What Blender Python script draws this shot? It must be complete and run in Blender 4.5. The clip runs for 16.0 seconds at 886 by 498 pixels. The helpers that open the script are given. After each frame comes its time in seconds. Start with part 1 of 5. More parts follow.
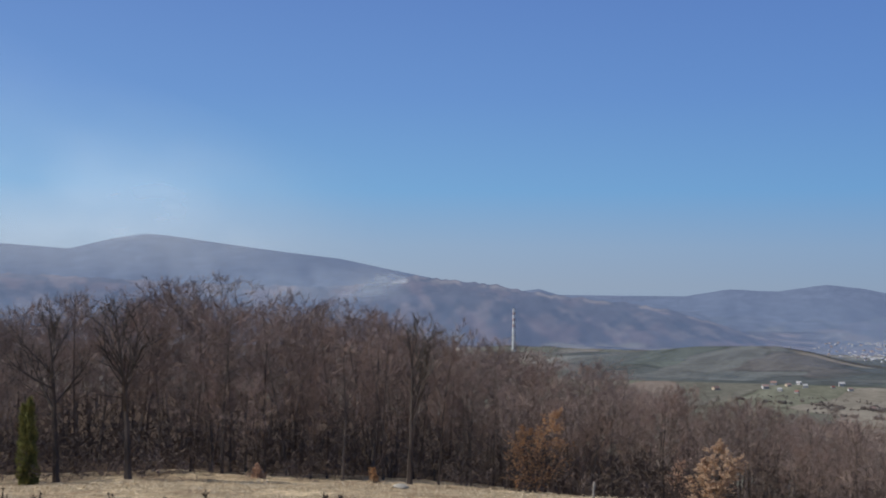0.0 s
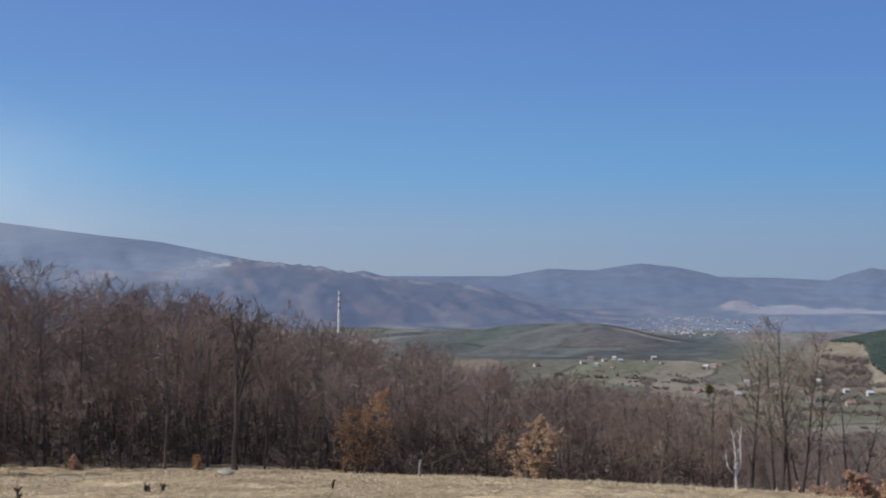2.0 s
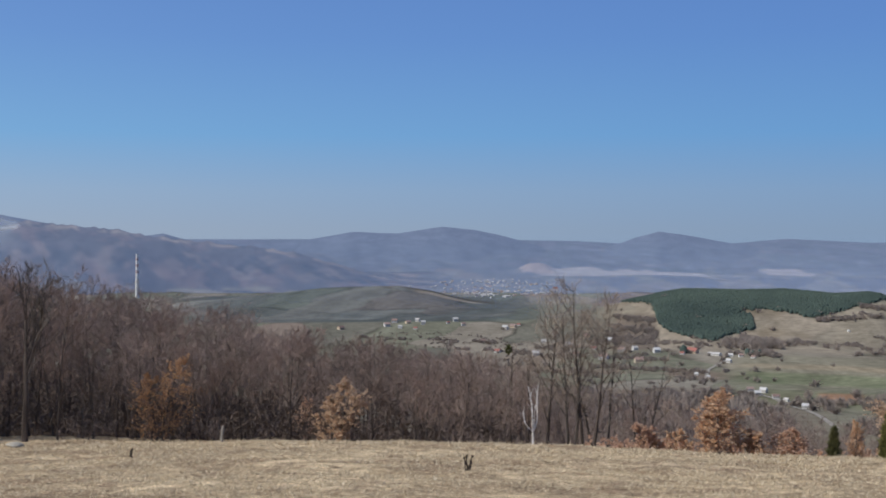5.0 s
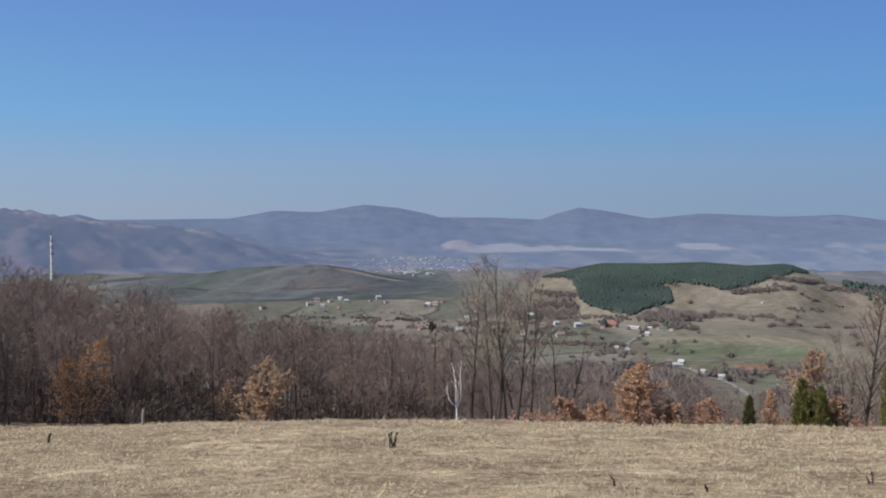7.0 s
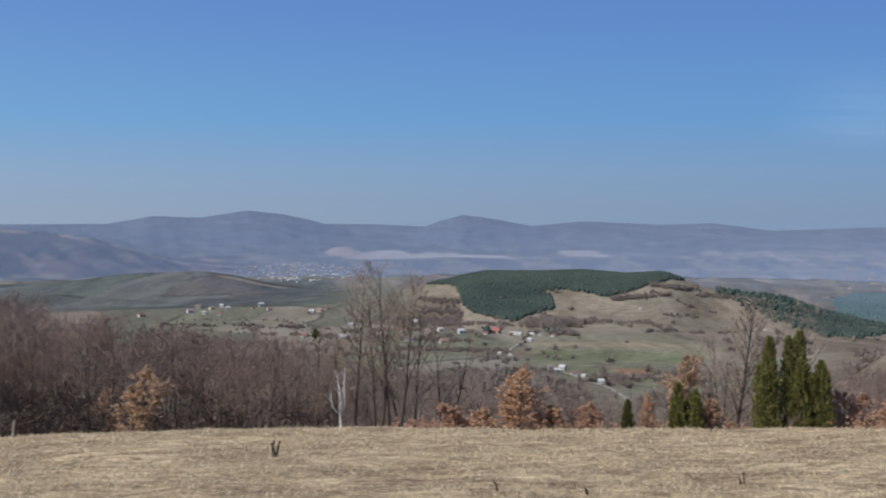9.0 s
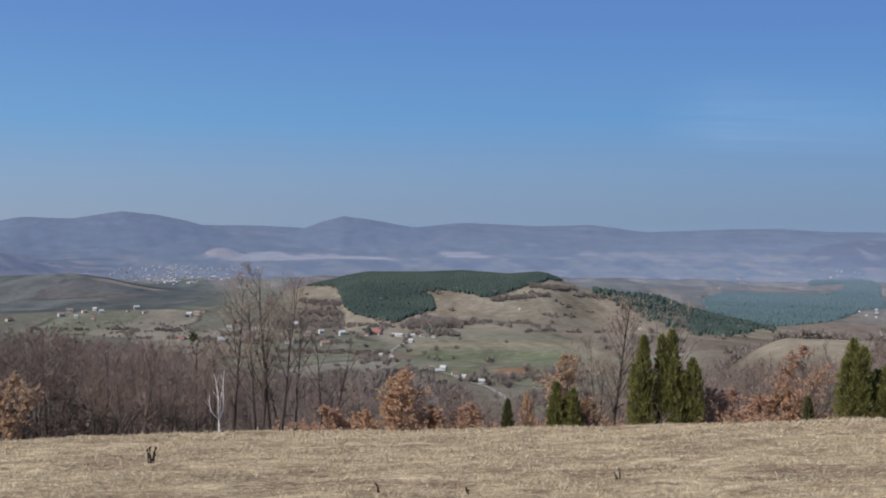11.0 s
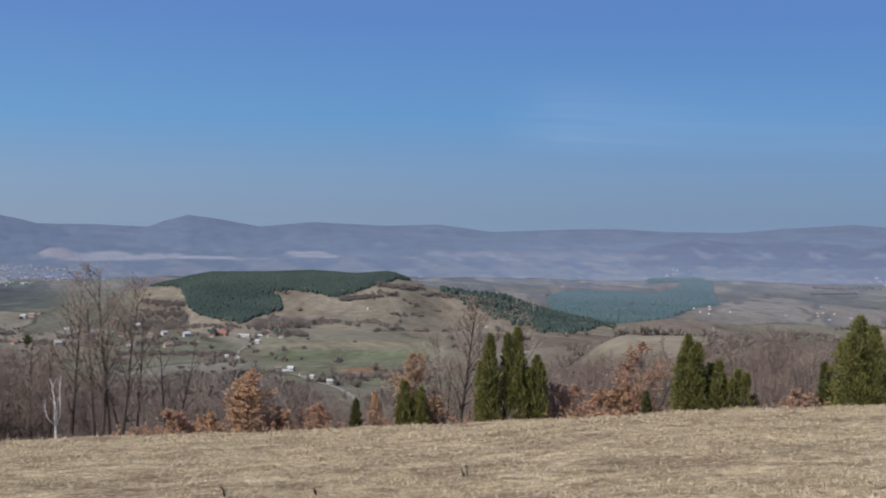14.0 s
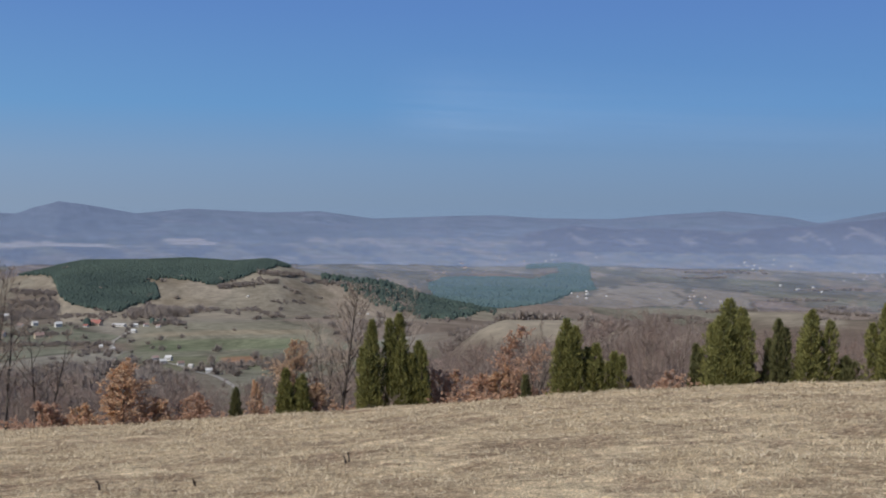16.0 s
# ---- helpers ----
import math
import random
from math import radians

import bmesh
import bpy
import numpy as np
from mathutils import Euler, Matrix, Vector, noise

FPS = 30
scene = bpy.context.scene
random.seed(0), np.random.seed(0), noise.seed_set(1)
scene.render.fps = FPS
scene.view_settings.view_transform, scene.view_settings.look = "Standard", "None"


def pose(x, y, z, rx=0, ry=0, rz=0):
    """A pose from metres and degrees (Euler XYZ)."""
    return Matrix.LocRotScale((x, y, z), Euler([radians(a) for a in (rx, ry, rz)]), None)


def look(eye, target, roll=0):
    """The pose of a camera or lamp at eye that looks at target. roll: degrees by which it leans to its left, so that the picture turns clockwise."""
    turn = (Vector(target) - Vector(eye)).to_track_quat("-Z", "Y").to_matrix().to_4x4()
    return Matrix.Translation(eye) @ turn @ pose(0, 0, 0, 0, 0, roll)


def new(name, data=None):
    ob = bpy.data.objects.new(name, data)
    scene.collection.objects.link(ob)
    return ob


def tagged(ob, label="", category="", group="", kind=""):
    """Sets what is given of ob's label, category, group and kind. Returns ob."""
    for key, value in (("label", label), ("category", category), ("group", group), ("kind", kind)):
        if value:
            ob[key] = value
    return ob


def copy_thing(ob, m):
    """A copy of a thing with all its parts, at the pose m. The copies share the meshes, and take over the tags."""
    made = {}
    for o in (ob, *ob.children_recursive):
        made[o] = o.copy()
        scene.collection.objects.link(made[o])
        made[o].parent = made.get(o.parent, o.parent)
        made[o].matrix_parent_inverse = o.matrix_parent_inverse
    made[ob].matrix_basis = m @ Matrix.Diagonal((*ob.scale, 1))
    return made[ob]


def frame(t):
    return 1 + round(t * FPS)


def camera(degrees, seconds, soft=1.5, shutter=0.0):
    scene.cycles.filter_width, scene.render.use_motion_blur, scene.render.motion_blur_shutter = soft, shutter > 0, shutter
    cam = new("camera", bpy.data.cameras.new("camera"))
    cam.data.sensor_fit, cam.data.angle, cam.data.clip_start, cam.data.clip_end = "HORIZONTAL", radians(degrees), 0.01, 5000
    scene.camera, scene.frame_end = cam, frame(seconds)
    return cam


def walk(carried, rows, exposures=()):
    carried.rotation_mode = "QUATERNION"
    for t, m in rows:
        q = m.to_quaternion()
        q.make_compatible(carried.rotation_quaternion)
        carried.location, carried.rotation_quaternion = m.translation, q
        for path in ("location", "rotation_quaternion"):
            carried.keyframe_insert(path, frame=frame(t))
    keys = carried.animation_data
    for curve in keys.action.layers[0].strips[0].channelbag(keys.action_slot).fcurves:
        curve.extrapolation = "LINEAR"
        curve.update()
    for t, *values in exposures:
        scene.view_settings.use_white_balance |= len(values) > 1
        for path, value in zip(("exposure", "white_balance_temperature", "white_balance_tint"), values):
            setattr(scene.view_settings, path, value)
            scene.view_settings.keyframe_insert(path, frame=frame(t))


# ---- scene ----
# camera: it turns where it stands
cam = camera(44.07, 16.0, 1.8, 0.45)
PATH = [
    (0.0, pose(0, 0.05, 1.65, 91.84, -0.58, -0.00)),
    (0.5, pose(0, 0.05, 1.65, 91.84, -0.46, -2.18)),
    (1.0, pose(0, 0.05, 1.65, 91.46, -0.10, -4.36)),
    (1.5, pose(0, 0.05, 1.65, 91.16, 0.28, -6.29)),
    (2.0, pose(0, 0.05, 1.65, 90.92, 0.07, -9.12)),
    (2.5, pose(0, 0.05, 1.65, 90.84, -0.04, -10.61)),
    (3.0, pose(0, 0.05, 1.65, 91.02, -0.15, -12.48)),
    (3.5, pose(0, 0.05, 1.65, 90.13, 0.19, -14.45)),
    (6.0, pose(0, 0.05, 1.65, 88.55, -0.62, -21.76)),
    (6.5, pose(0, 0.05, 1.65, 88.06, -0.51, -22.72)),
    (7.0, pose(0, 0.05, 1.65, 87.80, 0.51, -23.42)),
    (7.5, pose(0, 0.05, 1.65, 87.82, 0.82, -24.64)),
    (8.0, pose(0, 0.05, 1.65, 88.08, 0.77, -25.27)),
    (8.5, pose(0, 0.05, 1.65, 88.06, 0.58, -26.89)),
    (9.0, pose(0, 0.05, 1.65, 88.12, 0.14, -29.46)),
    (9.5, pose(0, 0.05, 1.65, 87.95, 0.16, -31.90)),
    (10.0, pose(0, 0.05, 1.65, 87.94, 0.06, -33.74)),
    (12.5, pose(0, 0.05, 1.65, 88.41, -0.02, -38.06)),
    (13.0, pose(0, 0.05, 1.65, 88.36, -0.10, -39.64)),
    (13.5, pose(0, 0.05, 1.65, 88.35, 0.11, -41.41)),
    (14.0, pose(0, 0.05, 1.65, 88.17, -0.25, -43.60)),
    (14.5, pose(0, 0.05, 1.65, 88.14, -0.65, -44.98)),
    (15.0, pose(0, 0.05, 1.65, 87.86, -0.03, -46.40)),
    (15.5, pose(0, 0.05, 1.65, 87.52, -0.08, -48.38)),
    (16.0, pose(0, 0.05, 1.65, 87.49, -0.26, -49.81)),
]
walk(cam, PATH, [(0.0, 0.0), (3.5, 0.03), (6.0, 0.06), (7.5, 0.08), (9.0, 0.03), (12.5, 0.0), (14.0, -0.03), (16.0, -0.07)])
EYE = 1.65

# ---- world, sun ----
SUN_AZ, SUN_EL = -86.0, 42.0
world = bpy.data.worlds.new("sky")
scene.world = world
world.use_nodes = True
wt = world.node_tree
sky = wt.nodes.new("ShaderNodeTexSky")
sky.sky_type = "NISHITA"
sky.sun_disc = False
sky.sun_elevation, sky.sun_rotation = radians(SUN_EL), radians(-SUN_AZ)
sky.altitude, sky.air_density, sky.dust_density, sky.ozone_density = 400, 1.0, 0.6, 2.5
SKY = 0.08
# the hazy lower air: colour by height over the horizon, thinning upwards into the clear sky
gen = wt.nodes.new("ShaderNodeTexCoord").outputs["Generated"]
up = wt.nodes.new("ShaderNodeSeparateXYZ")
wt.links.new(gen, up.inputs[0])
haze, share = wt.nodes.new("ShaderNodeValToRGB"), wt.nodes.new("ShaderNodeValToRGB")
for node, stops in ((haze, [(0.0, (0.275, 0.355, 0.482)), (0.035, (0.245, 0.362, 0.54)), (0.085, (0.155, 0.345, 0.625)), (0.17, (0.12, 0.262, 0.59)), (0.3, (0.09, 0.19, 0.52))]),
                    (share, [(0.0, (0.97,) * 3), (0.25, (0.85,) * 3), (0.8, (0.0,) * 3)])):
    el = node.color_ramp.elements
    while len(el) < len(stops):
        el.new(0.5)
    for e_, (pos_, c_) in zip(el, stops):
        e_.position, e_.color = pos_, (*c_, 1)
    wt.links.new(up.outputs[2], node.inputs[0])
# the haze is paler and warmer towards the sun's side, bluer away from it
side = wt.nodes.new("ShaderNodeVectorMath")
side.operation = "MULTIPLY_ADD"
side.inputs[1].default_value = [c / SKY for c in (-0.50, -0.32, -0.15)]
side.inputs[2].default_value = [c / SKY for c in (1.11, 1.09, 1.06)]
wt.links.new(up.outputs[0], side.inputs[0])
gain = wt.nodes.new("ShaderNodeVectorMath")
gain.operation = "MULTIPLY"
wt.links.new(haze.outputs[0], gain.inputs[0])
wt.links.new(side.outputs[0], gain.inputs[1])
air = wt.nodes.new("ShaderNodeMix")
air.data_type = "RGBA"
wt.links.new(share.outputs[0], air.inputs[0])
wt.links.new(sky.outputs[0], air.inputs[6])
wt.links.new(gain.outputs[0], air.inputs[7])
wt.links.new(air.outputs[2], wt.nodes["Background"].inputs[0])
wt.nodes["Background"].inputs[1].default_value = SKY
sun = new("sun", bpy.data.lights.new("sun", "SUN"))
sun.data.energy, sun.data.angle, sun.data.color = 4.3, radians(0.6), (1.0, 0.95, 0.87)
sun.matrix_world = look((0, 0, 0), (-math.sin(radians(SUN_AZ)) * math.cos(radians(SUN_EL)),
                                    -math.cos(radians(SUN_AZ)) * math.cos(radians(SUN_EL)), -math.sin(radians(SUN_EL))))


# ---- materials ----
def nodes_of(name, rough=0.9, spec=0.2):
    m = bpy.data.materials.new(name)
    m.use_nodes = True
    b = m.node_tree.nodes["Principled BSDF"]
    b.inputs["Roughness"].default_value = rough
    b.inputs["Specular IOR Level"].default_value = spec
    return m, m.node_tree, b


def add(nt, kind, **sets):
    n = nt.nodes.new(kind)
    for k, v in sets.items():
        if k in n.inputs:
            n.inputs[k].default_value = v
    return n


def ramp(nt, fac, stops, constant=False):
    r = nt.nodes.new("ShaderNodeValToRGB")
    el = r.color_ramp.elements
    if constant:
        r.color_ramp.interpolation = "CONSTANT"
    while len(el) < len(stops):
        el.new(0.5)
    for e, (p, c) in zip(el, stops):
        e.position, e.color = p, (*c, 1)
    nt.links.new(fac, r.inputs[0])
    return r.outputs[0]


def mixed(nt, fac, a, b, mode="MIX"):
    n = nt.nodes.new("ShaderNodeMix")
    n.data_type, n.blend_type = "RGBA", mode
    for i, v in ((0, fac), (6, a), (7, b)):
        if hasattr(v, "links"):
            nt.links.new(v, n.inputs[i])
        else:
            n.inputs[i].default_value = v if i == 0 else (*v, 1)
    return n.outputs[2]


def noise_at(nt, scale, detail=4.0, rough=0.55, stretch=None, coord="Object"):
    src = nt.nodes.new("ShaderNodeTexCoord").outputs[coord]
    if stretch:
        mp = nt.nodes.new("ShaderNodeMapping")
        mp.inputs["Scale"].default_value = stretch
        nt.links.new(src, mp.inputs[0])
        src = mp.outputs[0]
    n = add(nt, "ShaderNodeTexNoise", Scale=scale, Detail=detail, Roughness=rough)
    nt.links.new(src, n.inputs["Vector"])
    return n.outputs["Fac"]


def bump(nt, bsdf, height, strength, distance):
    b = add(nt, "ShaderNodeBump", Strength=strength, Distance=distance)
    nt.links.new(height, b.inputs["Height"])
    nt.links.new(b.outputs[0], bsdf.inputs["Normal"])


def varied(name, c1, c2, scale=6.0, rough=0.9, rand=0.35, island=False, bumpy=0.0, spec=0.2, stretch=None):
    """Two tones in noise, with a shift of value for each object or each loose piece."""
    m, nt, b = nodes_of(name, rough, spec)
    col = ramp(nt, noise_at(nt, scale, stretch=stretch), [(0.35, c1), (0.65, c2)])
    rnd = nt.nodes.new("ShaderNodeNewGeometry").outputs["Random Per Island"] if island else nt.nodes.new("ShaderNodeObjectInfo").outputs["Random"]
    r_ = rand
    shade = ramp(nt, rnd, [(0.0, (1 - r_,) * 3), (0.35, (1 + 0.1 * r_, 1 - 0.1 * r_, 1 - 0.15 * r_)), (0.7, (1 + 0.2 * r_, 1 + 0.3 * r_, 1 + 0.35 * r_)), (1.0, (1 + r_,) * 3)])
    nt.links.new(mixed(nt, 1.0, col, shade, "MULTIPLY"), b.inputs["Base Color"])
    if bumpy:
        bump(nt, b, noise_at(nt, scale * 3), bumpy, 0.03)
    return m


def leafy(name, stops, rough=0.7, through_light=0.5):
    """Leaves whose tone changes from piece to piece, letting some light through."""
    m, nt, b = nodes_of(name, rough, 0.25)
    col = ramp(nt, nt.nodes.new("ShaderNodeNewGeometry").outputs["Random Per Island"], stops)
    nt.links.new(col, b.inputs["Base Color"])
    tr = nt.nodes.new("ShaderNodeBsdfTranslucent")
    nt.links.new(col, tr.inputs[0])
    mx = nt.nodes.new("ShaderNodeMixShader")
    mx.inputs[0].default_value = through_light
    nt.links.new(b.outputs[0], mx.inputs[1])
    nt.links.new(tr.outputs[0], mx.inputs[2])
    nt.links.new(mx.outputs[0], nt.nodes["Material Output"].inputs[0])
    return m


BARK = varied("bark", (0.06, 0.05, 0.043), (0.12, 0.10, 0.085), 5, bumpy=0.6, stretch=(1, 1, 0.25))
BARK_YOUNG = varied("young_bark", (0.07, 0.056, 0.048), (0.13, 0.105, 0.088), 5, bumpy=0.4, stretch=(1, 1, 0.25))
TWIG = varied("twigs", (0.172, 0.129, 0.110), (0.30, 0.228, 0.194), 0.5, rand=0.42)
TWIG_FAR = varied("twigs_of_wood", (0.136, 0.105, 0.091), (0.232, 0.181, 0.157), 0.15, rand=0.3, island=True)
UNDERGROWTH_SHADED = varied("shaded_undergrowth", (0.10, 0.078, 0.067), (0.155, 0.122, 0.104), 0.3, rand=0.3, island=True)
TWIG_GREY = varied("grey_twigs", (0.25, 0.205, 0.165), (0.40, 0.33, 0.27), 0.6, rand=0.2)
BIRCH = varied("birch_bark", (0.42, 0.40, 0.37), (0.92, 0.90, 0.87), 7, 0.7, rand=0.05, stretch=(1, 1, 1.5))
LEAF_ORANGE = leafy("dry_oak_leaves", [(0, (0.43, 0.265, 0.165)), (0.5, (0.66, 0.44, 0.28)), (1, (0.85, 0.67, 0.48))])
LEAF_RUST = leafy("rusty_oak_leaves", [(0, (0.34, 0.18, 0.09)), (0.5, (0.52, 0.30, 0.155)), (1, (0.64, 0.43, 0.25))])
LEAF_TAN = leafy("tan_oak_leaves", [(0, (0.42, 0.285, 0.185)), (0.5, (0.60, 0.43, 0.295)), (1, (0.76, 0.60, 0.44))])
LEAF_DULL = leafy("dull_dry_leaves", [(0, (0.42, 0.265, 0.185)), (0.5, (0.60, 0.40, 0.29)), (1, (0.74, 0.54, 0.40))])
JUNIPER = leafy("juniper_needles", [(0, (0.10, 0.105, 0.038)), (0.5, (0.20, 0.197, 0.066)), (1, (0.32, 0.305, 0.11))], 0.8, 0.3)
JUNIPER_DARK = leafy("dark_juniper_needles", [(0, (0.075, 0.08, 0.036)), (1, (0.19, 0.185, 0.08))], 0.8, 0.25)
STRAW = leafy("dry_grass", [(0, (0.26, 0.20, 0.13)), (0.4, (0.43, 0.347, 0.234)), (0.8, (0.62, 0.514, 0.355)), (1, (0.84, 0.73, 0.535))], 0.8, 0.2)
PINE = varied("pine_foliage", (0.038, 0.058, 0.053), (0.058, 0.084, 0.071), 0.012, rand=0.18, island=True)
BUSH = varied("bare_bushes", (0.20, 0.172, 0.152), (0.275, 0.238, 0.212), 0.05, rand=0.35, island=True)
WHITEWALL = varied("white_render", (0.58, 0.57, 0.55), (0.48, 0.47, 0.45), 0.3, rand=0.1)
# wall colour greyed to stand in for haze over the far town
HAZEDWALL = varied("hazed_render", (0.40, 0.41, 0.42), (0.33, 0.335, 0.345), 0.3, rand=0.2)
OCHREWALL = varied("ochre_render", (0.55, 0.45, 0.33), (0.48, 0.40, 0.31), 0.3, rand=0.15)
REDROOF = varied("red_tiles", (0.30, 0.125, 0.105), (0.24, 0.105, 0.09), 0.5, rand=0.15)
BROWNROOF = varied("brown_tiles", (0.29, 0.21, 0.185), (0.23, 0.17, 0.155), 0.5, rand=0.3)
GREYROOF = varied("pale_sheet_roof", (0.50, 0.50, 0.50), (0.42, 0.42, 0.42), 0.5, rand=0.15)
GLASS = varied("dark_pane", (0.05, 0.055, 0.065), (0.07, 0.075, 0.08), 1, 0.15, rand=0.1, spec=0.5)
STACKWHITE = varied("white_painted_concrete", (0.80, 0.79, 0.76), (0.7, 0.69, 0.66), 0.1, rand=0.0)
STACKRED = varied("faded_red_paint", (0.52, 0.40, 0.37), (0.46, 0.35, 0.33), 0.1, rand=0.0)
STONE = varied("pale_stone", (0.42, 0.39, 0.33), (0.3, 0.28, 0.24), 8, rand=0.1, bumpy=0.4)
GREYWOOD = varied("weathered_wood", (0.30, 0.28, 0.25), (0.2, 0.185, 0.165), 10, rand=0.1)


def meadow_material():
    m, nt, b = nodes_of("dry_meadow", 0.95, 0.1)
    big = noise_at(nt, 0.33, 6, 0.65)
    mid = noise_at(nt, 0.9, 6, 0.7)
    fine = noise_at(nt, 9.0, 6, 0.7)
    col = ramp(nt, big, [(0.38, (0.29, 0.215, 0.142)), (0.5, (0.47, 0.367, 0.24)), (0.61, (0.68, 0.553, 0.37))])
    col = mixed(nt, ramp(nt, mid, [(0.48, (0, 0, 0)), (0.6, (0.85, 0.85, 0.85))]), col, (0.275, 0.193, 0.128))
    col = mixed(nt, ramp(nt, fine, [(0.5, (0, 0, 0)), (0.66, (0.85, 0.85, 0.85))]), col, (0.76, 0.645, 0.44))
    col = mixed(nt, 1.0, col, ramp(nt, noise_at(nt, 3.4, 5, 0.7), [(0.4, (0.86, 0.84, 0.82)), (0.6, (1.38, 1.36, 1.34))]), "MULTIPLY")
    nt.links.new(mixed(nt, 1.0, col, ramp(nt, noise_at(nt, 40, 3), [(0.35, (0.55, 0.54, 0.52)), (0.65, (1.3, 1.3, 1.3))]), "MULTIPLY"), b.inputs["Base Color"])
    bump(nt, b, fine, 0.9, 0.14)
    return m


def fine_of(nt, turn, squash):
    mp = nt.nodes.new("ShaderNodeMapping")
    mp.inputs["Scale"].default_value = (0.12, 0.12 * squash, 0 if squash == 1.0 else 0.2)
    nt.links.new(turn.outputs[0], mp.inputs[0])
    n = add(nt, "ShaderNodeTexNoise", Scale=1.0 if squash == 1.0 else 0.4, Detail=4.0, Roughness=0.7)
    nt.links.new(mp.outputs[0], n.inputs["Vector"])
    return n.outputs["Fac"]


def land_material(name, patch, contrast, haze_glow=0.0, bearing=32, stretch=0.42):
    """Land cover from the mesh's colour, broken into fields with hedges where its alpha allows."""
    m, nt, b = nodes_of(name, 1.0, 0.0)
    at = nt.nodes.new("ShaderNodeAttribute")
    at.attribute_name = "cover"
    pos = nt.nodes.new("ShaderNodeNewGeometry").outputs["Position"]
    warp = nt.nodes.new("ShaderNodeTexNoise")
    warp.inputs["Scale"].default_value = 0.006
    nt.links.new(pos, warp.inputs["Vector"])
    vm = nt.nodes.new("ShaderNodeVectorMath")
    vm.operation = "MULTIPLY_ADD"
    nt.links.new(warp.outputs["Color"], vm.inputs[0])
    vm.inputs[1].default_value = (90, 90, 0)
    nt.links.new(pos, vm.inputs[2])
    turn = nt.nodes.new("ShaderNodeMapping")
    turn.inputs["Rotation"].default_value = (0, 0, radians(bearing))
    nt.links.new(vm.outputs[0], turn.inputs[0])
    mp = nt.nodes.new("ShaderNodeMapping")
    mp.inputs["Scale"].default_value = (1 / patch, stretch / patch, 2.2 / patch if haze_glow else 0)
    nt.links.new(turn.outputs[0], mp.inputs[0])
    vor = nt.nodes.new("ShaderNodeTexVoronoi")
    vor.voronoi_dimensions = "3D" if haze_glow else "2D"
    vor.inputs["Scale"].default_value = 1.0
    nt.links.new(mp.outputs[0], vor.inputs["Vector"])
    sep = nt.nodes.new("ShaderNodeSeparateColor")
    nt.links.new(vor.outputs["Color"], sep.inputs[0])
    c = contrast
    tone = ramp(nt, sep.outputs[0], [(0.0, (1 - .25 * c, 1 - .22 * c, 1 - .25 * c)), (0.3, (1 + .25 * c, 1 + .2 * c, 1 + .15 * c)), (0.5, (1 - .1 * c, 1 - .02 * c, 1 - .14 * c)),
                                     (0.72, (1 + .12 * c, 1 - .03 * c, 1 - .05 * c)), (0.9, (1 + .4 * c, 1 + .38 * c, 1 + .35 * c))], True)
    edge = nt.nodes.new("ShaderNodeTexVoronoi")
    edge.voronoi_dimensions, edge.feature = vor.voronoi_dimensions, "DISTANCE_TO_EDGE"
    edge.inputs["Scale"].default_value = 1.0
    nt.links.new(mp.outputs[0], edge.inputs["Vector"])
    hedge = ramp(nt, edge.outputs["Distance"], [(0.02, (1 - .45 * c,) * 3), (0.06, (1, 1, 1))])
    gaps = ramp(nt, noise_at(nt, 0.02, 3), [(0.45, (0, 0, 0)), (0.55, (1, 1, 1))])
    hedge = mixed(nt, gaps, hedge, (1, 1, 1))
    fields = mixed(nt, 1.0, mixed(nt, 1.0, at.outputs["Color"], tone, "MULTIPLY"), hedge, "MULTIPLY")
    col = mixed(nt, at.outputs["Alpha"], at.outputs["Color"], fields)
    spots = add(nt, "ShaderNodeTexNoise", Scale=1.6, Detail=7.0, Roughness=0.65)
    nt.links.new(mp.outputs[0], spots.inputs["Vector"])
    mottled = ramp(nt, spots.outputs["Fac"], [(0.3, (1 - .35 * c,) * 3), (0.7, (1 + .35 * c,) * 3)])
    col = mixed(nt, 1.0, col, mottled, "MULTIPLY")
    col = mixed(nt, 1.0, col, ramp(nt, fine_of(nt, turn, 0.35 * stretch if haze_glow else 1.0), [(0.35, (1 - .22 * c,) * 3), (0.65, (1 + .22 * c,) * 3)]), "MULTIPLY")
    nt.links.new(col, b.inputs["Base Color"])
    # emission imitates the blue light of haze before the far hills
    if haze_glow:
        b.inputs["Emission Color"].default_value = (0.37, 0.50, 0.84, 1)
        b.inputs["Emission Strength"].default_value = haze_glow
    return m


MEADOW = meadow_material()
LAND = land_material("farmland", 80.0, 0.9, 0.0, 32, 0.3)
DISTANCE = land_material("hazed_distant_hills", 85.0, 0.68, 0.235, 20, 0.45)


# ---- the lie of the land: bearing in degrees right of the start, distance in metres ----
def table(x, pairs):
    a = np.array(pairs, float)
    return np.interp(x, a[:, 0], a[:, 1])


BROW = 35.0


def smooth(a, b, x):
    t = np.clip((x - a) / (b - a), 0, 1)
    return t * t * (3 - 2 * t)


def wavy(x, y, size, seed=0.0, fine=1.0):
    """Cheap rolling noise of about -1 to 1."""
    u, v = x / size + seed, y / size - seed * 1.7
    return (np.sin(u * 2.1 + 1.3 * np.sin(v * 1.7 + seed)) + np.sin(v * 2.7 + 1.1 * np.sin(u * 2.3)) + fine * 0.6 * np.sin(u * 5.3 + v * 4.1) + fine * 0.4 * np.sin(u * 9.7 - v * 8.3 + seed)) / 2.6


